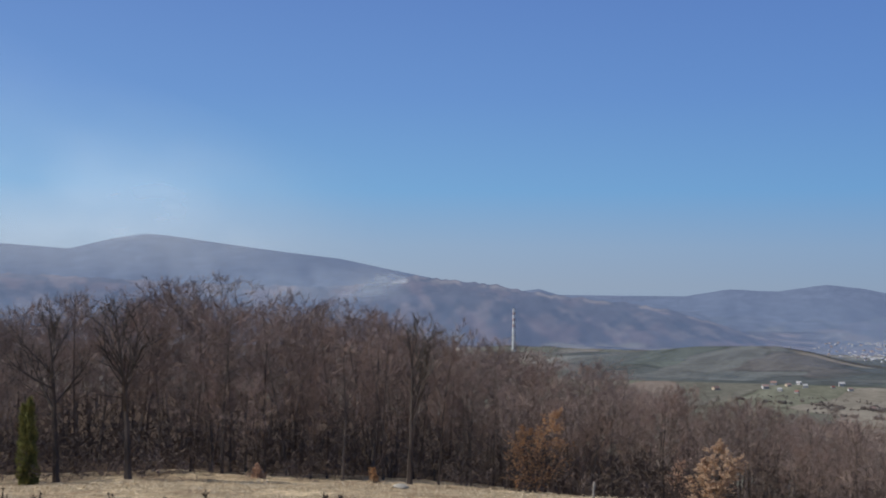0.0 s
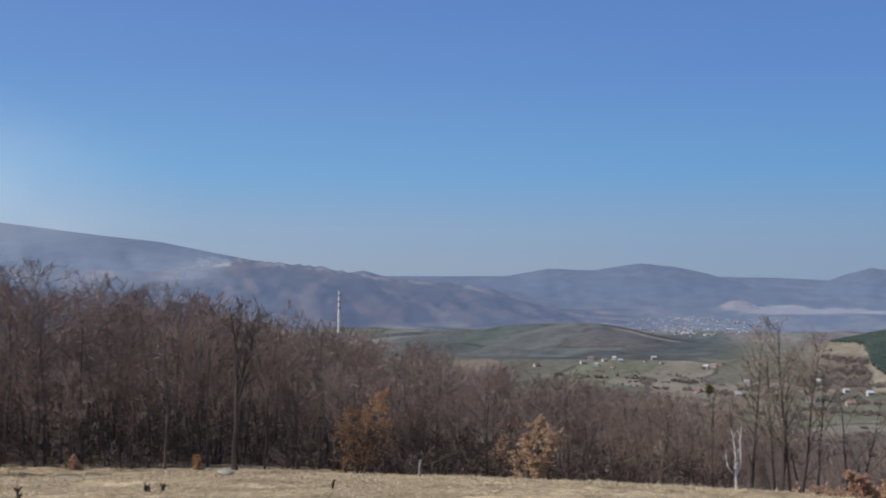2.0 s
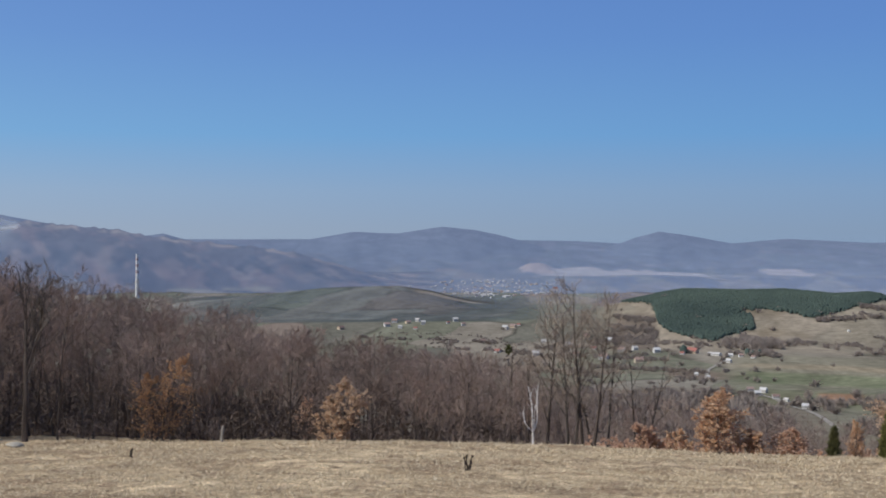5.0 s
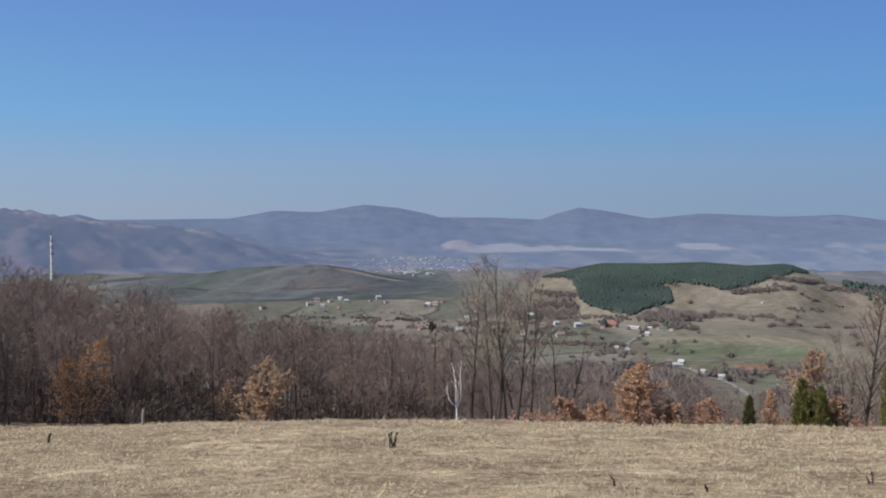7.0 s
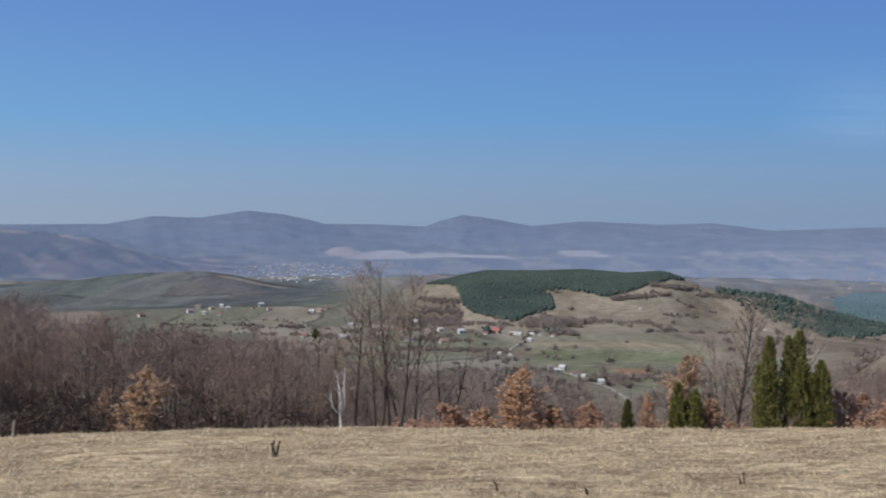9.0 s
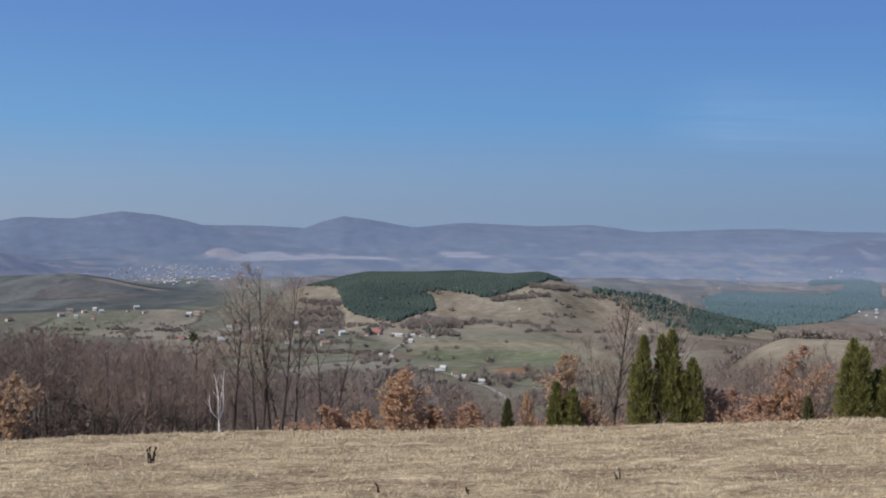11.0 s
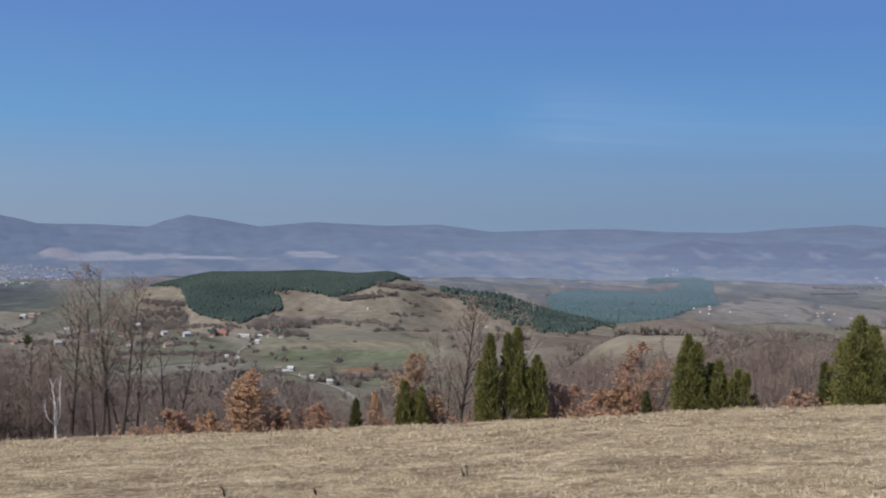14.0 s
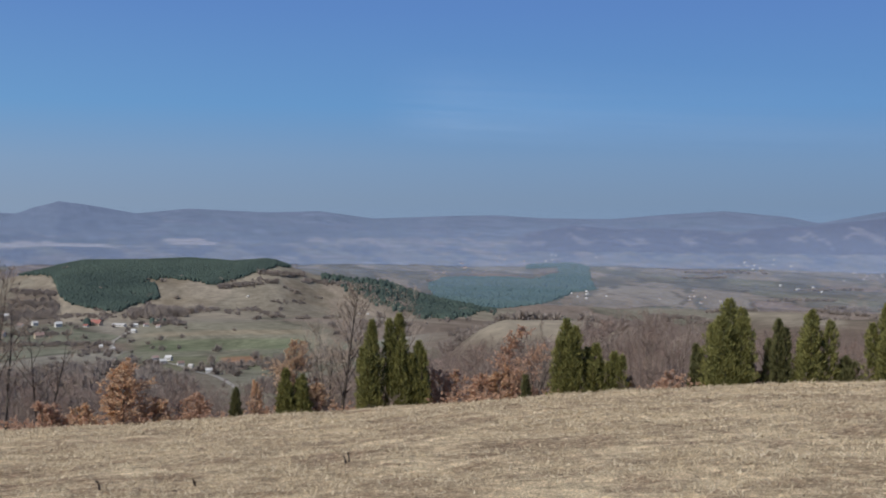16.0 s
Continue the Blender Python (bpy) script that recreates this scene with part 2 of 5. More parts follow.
AZ_NODES = [-25, -14, 0, 10, 20, 30, 40, 50, 60, 72]
FALL = [  # distance, ground below the eye along each bearing
    (60, [-9.2, -9.2, -10.2, -11.8, -13.5, -14.5, -14.5, -13.8, -12.5, -11.5]),
    (100, [-10.5, -9.5, -11.8, -15.5, -19.5, -22, -22, -20.5, -18.5, -17]),
    (200, [-18, -20, -27, -36, -43, -46, -46, -39, -31, -28]),
    (350, [-45, -48, -60, -66, -69, -69, -66, -55, -39, -34.5]),
    (600, [-85, -88, -95, -96, -95, -93, -90, -77, -70, -64]),
    (900, [-110, -110, -112, -110, -106, -100, -97, -98, -118, -120]),
    (1300, [-122, -122, -122, -118, -116, -118, -122, -130, -136, -136]),
    (2000, [-130, -130, -130, -130, -130, -132, -136, -138, -138, -138]),
    (3000, [-133] * 10),
    (3900, [-116] * 10),
    (5000, [-112] * 10),
]

# crest lines: bearing, elevation in degrees above the eye's level
M_LEFT = [(-60, 1.5), (-22.1, 1.78), (-18.9, 1.58), (-16.8, 2.13), (-15.3, 2.4), (-14.1, 2.33), (-11.2, 1.95), (-8.4, 1.6), (-5.4, 1.27), (-3.1, 0.8), (0, 0.2), (6, -1.2), (12, -2.2)]
M_MID = [(2, -1.4), (5.5, -0.55), (9.6, -0.76), (12, -0.57), (14.6, -0.13), (17, -0.2), (19.3, 0.15), (21.1, -0.04), (22.6, -0.35), (24, -0.75), (25.6, -1.2), (26.8, -1.2), (28.3, -0.8), (29.3, -0.42), (30.5, -0.1), (32.1, -0.33), (34.2, -0.7), (36.3, -1.0), (39, -1.6), (42, -2.2)]
M_FAR = [(3.5, -0.4), (5, -0.2), (6, -0.5), (20, -0.5), (26, -0.58), (29, -0.72), (34, -0.7), (36.7, -0.45), (40.7, -0.63), (43.3, -0.55), (46.2, -0.93), (50, -0.78), (52.6, -0.73), (55, -0.87), (58.5, -0.9), (61.4, -0.64), (64.2, -0.45), (67.2, -0.71), (68.8, -1.01), (71.8, -0.42), (80, -0.2)]
M_RIGHT = [(47, -3), (50.9, -2.6), (51.8, -2.3), (53.8, -1.8), (56.5, -1.26), (59.1, -1.45), (60.8, -1.37), (64.7, -1.48), (68.8, -1.1), (71.8, -0.75), (80, -0.4)]
RIDGE = [(-60, 0.4), (-22, 0.35), (-12, -0.1), (-6, -0.2), (-2.6, 0.1), (-1.6, 0.46), (0.2, 0.24), (2.5, 0.03), (4.3, -0.31), (6.4, -0.58), (9.3, -0.84), (11.6, -1.18), (13.8, -1.78), (15.7, -2.37), (17.6, -2.88), (20, -3.2)]
GREEN_HILL = [(2, -4.2), (7.8, -3.75), (10.2, -3.36), (13.1, -3.04), (17, -2.95), (18.7, -3.2), (20.8, -3.75), (22.5, -4.1), (26, -4.3)]
PINE_HILL = [(24, -4.9), (27, -4.2), (28.1, -3.9), (29, -3.68), (30.2, -3.43), (31.7, -3.14), (34.6, -3.16), (36.7, -3.08), (39, -3.26), (40.6, -3.14), (41.3, -3.24), (42.3, -3.6), (43.2, -3.9), (44.4, -4.1), (46.8, -4.35), (48.5, -5.0), (50.5, -5.55), (53, -6.1)]


def hill(r, az, crest, far, front, back, spurs=0.0):
    """A ridge: a bank with a rounded crest, front and back its widths, cut by side valleys."""
    front = front * (1 + spurs * (np.sin(az * 0.7 + r * 0.003 + far) + 0.7 * np.sin(az * 1.9 - r * 0.005 + far * 0.3) + 0.4 * np.sin(az * 4.3 + r * 0.004)))
    top = far * np.tan(np.radians(table(az, crest)))
    d = r - far
    t = np.where(d < 0, -d / front, d / back)
    return np.where(t < 1.4, top - (np.sqrt(t * t + 0.01) - 0.1) * (top + 150), -400.0)


def hills(az, r):
    return [hill(r, az, PINE_HILL, 1280, 420, 420), hill(r, az, GREEN_HILL, 1900, 620, 400),
            hill(r, az, RIDGE, 2850, 520, 600, 0.05), hill(r, az, M_LEFT, 4100, 900, 800, 0.05), hill(r, az, M_MID, 4400, 800, 700, 0.05),
            hill(r, az, M_FAR, 4870, 1600, 600, 0.06), hill(r, az, M_RIGHT, 3900, 1100, 800, 0.06)]


def height(az, r):
    """Ground height above the foot of the camera."""
    az, r = np.broadcast_arrays(np.asarray(az, float), np.asarray(r, float))
    x, y = r * np.sin(np.radians(az)), r * np.cos(np.radians(az))
    e = table(az, [(-70, -8.8), (-22, -10.0), (-11, -10.24), (-2.4, -10.48), (8, -10.83), (18, -10.97), (28, -11.2), (36, -11.2), (42, -11.0), (50, -10.5), (58, -9.83), (65, -9.2), (72, -8.62), (110, -7)])
    brow = BROW * np.tan(np.radians(e))
    slope = (brow + EYE) / BROW
    near = -EYE + slope * r
    stack = [near * 0 + brow]
    rr = [BROW]
    azc = np.clip(az, -25, 72)
    for dist, zs in FALL:
        rr.append(dist)
        stack.append(np.interp(azc, AZ_NODES, zs))
    z = np.where(r <= BROW, near, -1e3)
    for i in range(len(rr) - 1):
        f = np.clip((r - rr[i]) / (rr[i + 1] - rr[i]), 0, 1)
        z = np.where((r > rr[i]) & (r <= rr[i + 1]), stack[i] * (1 - f) + stack[i + 1] * f, z)
    far_hills = np.maximum.reduce(hills(az, r))
    rough = wavy(x, y, 160) * 3.0 * smooth(250, 700, r) + wavy(x, y, 700, 3.1, 0.3) * (3 + 4 * smooth(36, 46, az)) * smooth(2300, 3000, r) * np.clip(1 - np.abs(r - 2850) / 300, 0.25, 1)
    zz = np.maximum(z, far_hills)
    blend = np.clip(1 - np.abs(z - far_hills) / 14, 0, 1)
    zz = zz + blend * blend * 3.0
    zz = zz + np.exp(-((r - 2850) / 70) ** 2) * (r > 2600) * 4.0 * (np.maximum(np.sin(az * 9 + 2 * np.sin(az * 3.1)), 0) + 0.5 * np.maximum(np.sin(az * 23), 0) - 0.5)
    crest = np.maximum.reduce([np.exp(-((r - q) / 110) ** 2) for q in (1280, 1900, 2850, 3900, 4100, 4500, 4870)])
    zz = zz + rough * (1 - 0.85 * crest) * (r > 200)
    # two low swells of pasture on the eastern shoulder, a heap at the quarry
    swell = 380 * np.tan(np.radians(-6.12)) - 0.14 * np.abs(r - 380) - 2.0 * np.clip(np.abs(az - 55.3) - 2.0, 0, 9) ** 1.6
    knoll = 350 * np.tan(np.radians(-5.42)) - 0.14 * np.abs(r - 350) - 4 * np.clip(np.abs(az - 66.5) - 1.6, 0, 9) ** 1.3
    zz = np.where((r > 230) & (r < 560), np.maximum(zz, np.maximum(swell, knoll)), zz)
    zz = zz + 24 * np.exp(-np.abs((az - 24.2) / 0.85) ** 3 - ((r - 3330) / 80) ** 2)
    small = wavy(x, y, 2.6, 1.2) * 0.05 + wavy(x, y, 0.9, 4.4) * 0.03 + wavy(x, y, 0.33, 2.4) * 0.014
    return zz + EYE + np.where(r < 60, small * smooth(2, 6, r), 0.0)


def at(az, r, dz=0.0):
    """The point on the ground at a bearing and distance."""
    return Vector((r * math.sin(radians(az)), r * math.cos(radians(az)), float(height(az, r)) + dz))


def inside(poly, az, e):
    """Which of the sight lines fall within an outline of (bearing, elevation) corners."""
    az, e = np.broadcast_arrays(np.asarray(az, float), np.asarray(e, float))
    hit = np.zeros(az.shape, bool)
    for (x0, y0), (x1, y1) in zip(poly, poly[1:] + poly[:1]):
        cross = (y0 > e) != (y1 > e)
        at_x = x0 + (e - y0) / ((y1 - y0) if y1 != y0 else 1e-9) * (x1 - x0)
        hit ^= cross & (az < at_x)
    return hit


def sightline(az, r):
    """Elevation of the ground seen from the eye, in degrees."""
    return np.degrees(np.arctan2(height(az, r) - EYE, r))


# the pine wood: from the crest down to the farm, notched by pasture; and the plantation on the plain
PINE_EDGE = [(28.6, -2.4), (28.6, -3.62), (30.1, -3.74), (30.35, -4.3), (30.55, -4.8), (30.9, -5.15), (31.92, -5.37), (33.24, -5.6), (34.1, -5.27), (35.26, -4.95), (35.07, -4.32), (33.82, -4.2), (34.59, -4.02),
             (35.75, -3.92), (37.11, -4.12), (38.0, -4.35), (38.89, -4.08), (39.89, -3.78), (41.2, -3.4), (41.9, -3.45), (41.9, -2.4)]
SPUR_TOP = [(43.4, -3.9), (46.3, -4.1), (48, -4.55), (49.3, -5.0), (52.6, -5.55)]
SPUR_FOOT = [(43.4, -4.1), (45.6, -5.02), (47.1, -5.57), (48.75, -6.0), (50.4, -6.14), (51.3, -5.83), (52.6, -5.65)]
PLANTATION = [(49.0, -4.37), (49.83, -4.06), (51.07, -3.99), (52.92, -3.98), (54.56, -4.09), (55.89, -3.71), (55.78, -3.42), (54.15, -3.54), (54.25, -3.3), (56.59, -3.22), (57.41, -3.38),
              (57.52, -4.09), (57.82, -4.54), (56.61, -4.72), (56.0, -5.03), (54.98, -5.35), (53.75, -5.5), (52.0, -5.68), (50.38, -5.2), (49.4, -5.0)]


# ---- land cover ----
def cover(az, r):
    """Base colour and share of field pattern (alpha)."""
    az, r = np.broadcast_arrays(np.asarray(az, float), np.asarray(r, float))
    x, y = r * np.sin(np.radians(az)), r * np.cos(np.radians(az))
    n1, n2, n3 = wavy(x, y, 140, 0.7), wavy(x, y, 330, 2.2), wavy(x, y, 60, 5.1)
    far1, far2 = wavy(az * 60, r * 0.2, 90, 9.1), wavy(az * 60, r * 0.2, 55, 4.1)
    out = np.zeros(az.shape + (4,))
    e = sightline(az, r)

    def lay(mask, colour, field=0.0):
        m = np.clip(mask, 0, 1)[..., None]
        out[:] = out * (1 - m) + np.array([*colour, field]) * m
    out[:] = (0.178, 0.168, 0.145, 1.0)
    lay(smooth(500, 250, r), (0.155, 0.12, 0.095))
    # leaf litter of the wood floor, darkened for the shade among the trees
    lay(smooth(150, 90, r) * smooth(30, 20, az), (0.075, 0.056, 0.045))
    lay(smooth(0.1, 0.5, n1 + 0.4 * n3) * (r > 300) * (r < 900), (0.165, 0.135, 0.11))
    lay(smooth(330, 400, r) * smooth(680, 600, r) * smooth(16, 20, az) * smooth(42, 34, az), (0.15, 0.122, 0.102))
    # pasture above the village, green strips and a ploughed patch
    hill_p = smooth(880, 960, r) * smooth(1420, 1340, r) * smooth(27, 29, az) * smooth(56, 53, az)
    lay(hill_p, (0.238, 0.21, 0.168), 0.35)
    lay(hill_p * smooth(0.2, 0.6, n3), (0.20, 0.17, 0.13))
    lay(smooth(640, 680, r) * smooth(900, 860, r) * smooth(33, 35, az) * smooth(45, 43, az), (0.175, 0.168, 0.132), 0.5)
    strip = (r > 500) * (r < 1000) * smooth(33.5, 35.5, az) * smooth(43.5, 42, az)
    ew = e + 0.05 * n3
    lay(0.8 * strip * smooth(-7.75, -7.6, ew) * smooth(-7.05, -7.2, ew), (0.135, 0.155, 0.098), 0.3)
    lay(0.7 * strip * smooth(-6.95, -6.9, ew) * smooth(-6.7, -6.75, ew), (0.24, 0.205, 0.15), 0.2)
    lay(0.7 * strip * smooth(-8.9, -8.6, ew) * smooth(-7.9, -8.05, ew), (0.145, 0.152, 0.10), 0.3)
    lay(strip * smooth(38.2, 38.45, az + 0.15 * n3) * smooth(40.5, 40.3, az) * smooth(-8.45, -8.38, ew) * smooth(-8.02, -8.1, ew), (0.265, 0.165, 0.11))
    lay((r < 1330) * (r > 940) * inside(PINE_EDGE, az, e) * 1.0, (0.045, 0.062, 0.052))
    lay((r < 1330) * (r > 900) * (az > 45.5) * (az < 52.5) * (e > table(az, SPUR_FOOT)) * 0.8, (0.06, 0.068, 0.055))
    lay((r > 940) * (r < 1200) * smooth(28, 28.6, az) * smooth(30.6, 30.2, az) * smooth(-4.25, -4.45, e), (0.155, 0.13, 0.108))
    # the green hill with a pale scar on its shoulder
    lay(smooth(1250, 1450, r) * smooth(2300, 2100, r) * smooth(4, 8, az) * smooth(26, 22, az), (0.118, 0.126, 0.124), 0.8)
    lay(smooth(0.0, 0.5, n2 + 0.3 * n3) * (r > 1300) * (r < 2000) * smooth(25, 20, az), (0.088, 0.099, 0.10), 0.4)
    lay(smooth(1832, 1842, r + 6 * n3) * smooth(1872, 1862, r) * smooth(17.6, 18.2, az) * smooth(21.6, 20.8, az), (0.27, 0.235, 0.19))
    lay(smooth(1858, 1872, r) * (r < 1960) * smooth(17.0, 17.6, az) * smooth(22.4, 21.6, az), (0.075, 0.07, 0.062))
    # valley floor with the town
    lay(((r > 470) & (r < 1050)) * smooth(47, 51, az), (0.17, 0.14, 0.115), 0.2)
    lay((r > 1380) * smooth(26, 28, az) * 1.0, (0.178, 0.166, 0.155), 0.9)
    lay((r > 1380) * smooth(40, 44, az) * smooth(0.15, 0.4, far1), (0.128, 0.13, 0.13), 0.3)
    lay((r > 1380) * smooth(40, 44, az) * smooth(0.45, 0.6, far2), (0.215, 0.185, 0.16), 0.3)
    # pine plantation on the plain, its ground colour blued for haze
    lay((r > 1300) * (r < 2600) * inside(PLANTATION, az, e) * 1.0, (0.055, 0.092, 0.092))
    lay((r > 1250) * (r < 1420) * smooth(50, 52, az) * 0.7, (0.20, 0.175, 0.15), 0.5)
    # plain greyed with distance, as haze would, to meet the far hills
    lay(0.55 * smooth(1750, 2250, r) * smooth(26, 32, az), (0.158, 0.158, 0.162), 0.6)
    # from here on the base colours carry a blue-grey haze tint
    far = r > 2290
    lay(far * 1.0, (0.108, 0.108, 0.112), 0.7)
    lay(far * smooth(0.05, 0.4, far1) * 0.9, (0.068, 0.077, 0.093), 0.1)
    # ridge with clearings along its crest
    rid = ((r > 2290) & (r < 3300)) * smooth(20, 17.5, az)
    lay(rid * 1.0, (0.05, 0.050, 0.058), 0.35)
    lay(0.65 * rid * smooth(0.1, 0.5, wavy(az * 50, r * 0.5, 62, 7.7)), (0.135, 0.108, 0.098), 0.3)
    lay(0.8 * rid * smooth(0.25, 0.5, wavy(az * 45, r * 0.35, 48, 3.9)), (0.02, 0.027, 0.036))
    lay(0.6 * rid * smooth(0.1, 0.6, wavy(az * 50, r * 0.5, 70, 1.9)) * (r < 2780), (0.115, 0.082, 0.078), 0.2)
    lay(rid * (az > -2.2) * smooth(2760, 2800, r) * smooth(2835, 2815, r) * smooth(0.0, 0.4, far2), (0.158, 0.133, 0.112))
    lay(rid * smooth(2440, 2380, r) * smooth(-0.2, 0.2, n1), (0.144, 0.133, 0.105), 0.4)
    # pale quarry terraces and plain
    lay(((r > 2500) & (r < 3120) & (az > 28)) * smooth(-0.1, 0.25, far1), (0.06, 0.068, 0.09))
    lay((r > 3000) * smooth(34, 38, az) * smooth(0.25, 0.5, far2), (0.14, 0.13, 0.135), 0.3)
    lay(((r > 3160) & (r < 3700) & (az > 24.2 + 0.3 * n3) & (az < 33 - (r - 3160) / 200)) * 1.0, (0.215, 0.205, 0.205), 0.12)
    lay(((r > 3200) & (r < 3700) & (az > 35.6 + 0.4 * n3) & (az < 38.2 + 0.3 * n3)) * 1.0, (0.20, 0.185, 0.185), 0.12)
    lay(((r > 3200) & (r < 3420) & (np.abs(az - 24.2) < 0.8 + 0.2 * n3)) * 1.0, (0.20, 0.168, 0.158), 0.1)
    # farmed slopes with hamlets under the eastern mountains
    east = (r > 2290) * smooth(46, 50, az)
    lay(0.7 * east * smooth(0.0, 0.4, wavy(az * 70, r * 0.3, 60, 2.7)), (0.135, 0.115, 0.094), 0.7)
    lay(0.7 * east * smooth(0.3, 0.6, wavy(az * 70, r * 0.3, 42, 6.1)), (0.062, 0.07, 0.082), 0.2)
    # wooded mountains, haze put into their colour: bluish, the farthest paler
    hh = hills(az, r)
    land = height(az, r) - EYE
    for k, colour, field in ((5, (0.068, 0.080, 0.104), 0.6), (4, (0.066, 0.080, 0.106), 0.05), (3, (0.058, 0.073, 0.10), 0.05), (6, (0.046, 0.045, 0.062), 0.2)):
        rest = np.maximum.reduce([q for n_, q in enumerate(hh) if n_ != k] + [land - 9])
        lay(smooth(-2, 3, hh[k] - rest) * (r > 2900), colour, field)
    lay((r > 3000) * smooth(46, 50, az) * smooth(0.35, 0.55, far2) * smooth(3900, 3700, r), (0.112, 0.103, 0.112), 0.2)
    # pale pasture on the eastern swells
    pale = (r > 260) * (r < 420) * (smooth(50.4, 52.8, az + n3) * smooth(59.8, 58.2, az) * smooth(-7.6, -6.7, e + 0.3 * n3) + smooth(62.6, 63.6, az) * smooth(70.4, 69.6, az) * smooth(-6.15, -5.95, e + 0.1 * n3))
    lay(pale, (0.26, 0.225, 0.178), 0.12)
    return out


def grid_mesh(name, azs, rs, mats, slot_of):
    A, Rr = np.meshgrid(azs, rs)
    Z = height(A, Rr)
    a = np.radians(A)
    co = np.stack([Rr * np.sin(a), Rr * np.cos(a), Z], -1).reshape(-1, 3)
    n, k = len(azs), len(rs)
    i = np.arange((k - 1) * (n - 1))
    row, c = i // (n - 1), i % (n - 1)
    q = np.stack([row * n + c, (row + 1) * n + c, (row + 1) * n + c + 1, row * n + c + 1], 1)[:, ::-1]
    me = bpy.data.meshes.new(name)
    me.vertices.add(len(co)), me.loops.add(q.size), me.polygons.add(len(q))
    me.vertices.foreach_set("co", co.ravel())
    me.loops.foreach_set("vertex_index", q.ravel())
    me.polygons.foreach_set("loop_start", np.arange(len(q)) * 4)
    for m in mats:
        me.materials.append(m)
    me.polygons.foreach_set("material_index", slot_of(rs[row], azs[c]).astype(np.int32))
    me.polygons.foreach_set("use_smooth", np.ones(len(q), bool))
    at_ = me.color_attributes.new("cover", "FLOAT_COLOR", "POINT")
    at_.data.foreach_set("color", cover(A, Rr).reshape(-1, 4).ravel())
    me.update(calc_edges=True)
    me.validate()
    return new(name, me)


def rings(a, b, k):
    return np.geomspace(a, b, k)


AZS = np.concatenate([np.arange(-180, -30, 5.0), np.arange(-30, 80, 0.22), np.arange(80, 181, 5.0)])
RS = np.concatenate([[0.01, 0.6], rings(1.5, 34, 160), np.linspace(34.5, 46, 16), rings(48, 600, 60), rings(612, 2300, 120)])
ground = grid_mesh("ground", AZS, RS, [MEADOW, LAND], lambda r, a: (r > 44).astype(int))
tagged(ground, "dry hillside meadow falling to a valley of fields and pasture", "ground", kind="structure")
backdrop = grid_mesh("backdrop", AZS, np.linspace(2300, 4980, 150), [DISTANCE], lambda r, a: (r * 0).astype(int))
tagged(backdrop, "wooded mountains beyond the valley, blue haze put into colour and emission", "mountains", kind="structure")


# ---- mesh helpers ----
def thing(name, m, label, category, group="", kind=""):
    ob = new(name)
    ob.matrix_basis = m
    return tagged(ob, label, category, group, kind)


def mesh_from(name, verts, faces, *mats):
    me = bpy.data.meshes.new(name)
    me.from_pydata([tuple(v) for v in verts], [], faces)
    for m in mats:
        me.materials.append(m)
    me.update()
    return me


def part(name, me, parent, label=""):
    ob = new(name, me)
    ob.parent = parent
    return tagged(ob, label) if label else ob


class Shape:
    """Gathers tubes, twigs and leaves."""

    def __init__(self):
        self.v, self.f = [], []

    def tube(self, pts, rad, n=5, cap=False):
        base = len(self.v)
        for i, (p, q) in enumerate(zip(pts, rad)):
            d = (pts[min(i + 1, len(pts) - 1)] - pts[max(i - 1, 0)])
            d = d.normalized() if d.length > 1e-9 else Vector((0, 0, 1))
            u = d.orthogonal().normalized()
            w = d.cross(u)
            for k in range(n):
                a = 2 * math.pi * k / n
                self.v.append(p + (u * math.cos(a) + w * math.sin(a)) * q)
        for i in range(len(pts) - 1):
            for k in range(n):
                a, b = base + i * n + k, base + i * n + (k + 1) % n
                self.f.append((a, b, b + n, a + n))
        if cap:
            self.f.append(tuple(base + (len(pts) - 1) * n + k for k in range(n)))

    def twig(self, p, q, w, rng):
        d = (q - p)
        s = d.cross(Vector((rng.uniform(-1, 1), rng.uniform(-1, 1), rng.uniform(-1, 1))))
        s = s.normalized() * w if s.length > 1e-9 else Vector((w, 0, 0))
        i = len(self.v)
        self.v += [p - s, p + s, q]
        self.f.append((i, i + 1, i + 2))

    def leaf(self, p, d, size, rng):
        d = d.normalized()
        s = d.cross(Vector((rng.uniform(-1, 1), rng.uniform(-1, 1), rng.uniform(-1, 1)))).normalized()
        bend = d.cross(s) * size * rng.uniform(-0.2, 0.2)
        i = len(self.v)
        self.v += [p, p + d * size * 0.5 + s * size * 0.33, p + d * size + bend, p + d * size * 0.5 - s * size * 0.33]
        self.f.append((i, i + 1, i + 2, i + 3))

    def mesh(self, name, mat):
        return mesh_from(name, self.v, self.f, mat)


def rand_dir(rng, axis, spread):
    """A direction that leans away from axis by about spread radians."""
    axis = axis.normalized()
    u = axis.orthogonal().normalized()
    w = axis.cross(u)
    a = rng.uniform(0, 2 * math.pi)
    return (axis * math.cos(spread) + (u * math.cos(a) + w * math.sin(a)) * math.sin(spread)).normalized()


def limb(rng, p, d, length, steps, up, wander):
    pts = [p.copy()]
    for _ in range(steps):
        d = (d + Vector((rng.uniform(-wander, wander), rng.uniform(-wander, wander), rng.uniform(-wander, wander) + up))).normalized()
        p = p + d * (length / steps)
        pts.append(p.copy())
    return pts


def along(pts, t):
    f = t * (len(pts) - 1)
    i = min(int(f), len(pts) - 2)
    return pts[i].lerp(pts[i + 1], f - i), (pts[i + 1] - pts[i]).normalized()


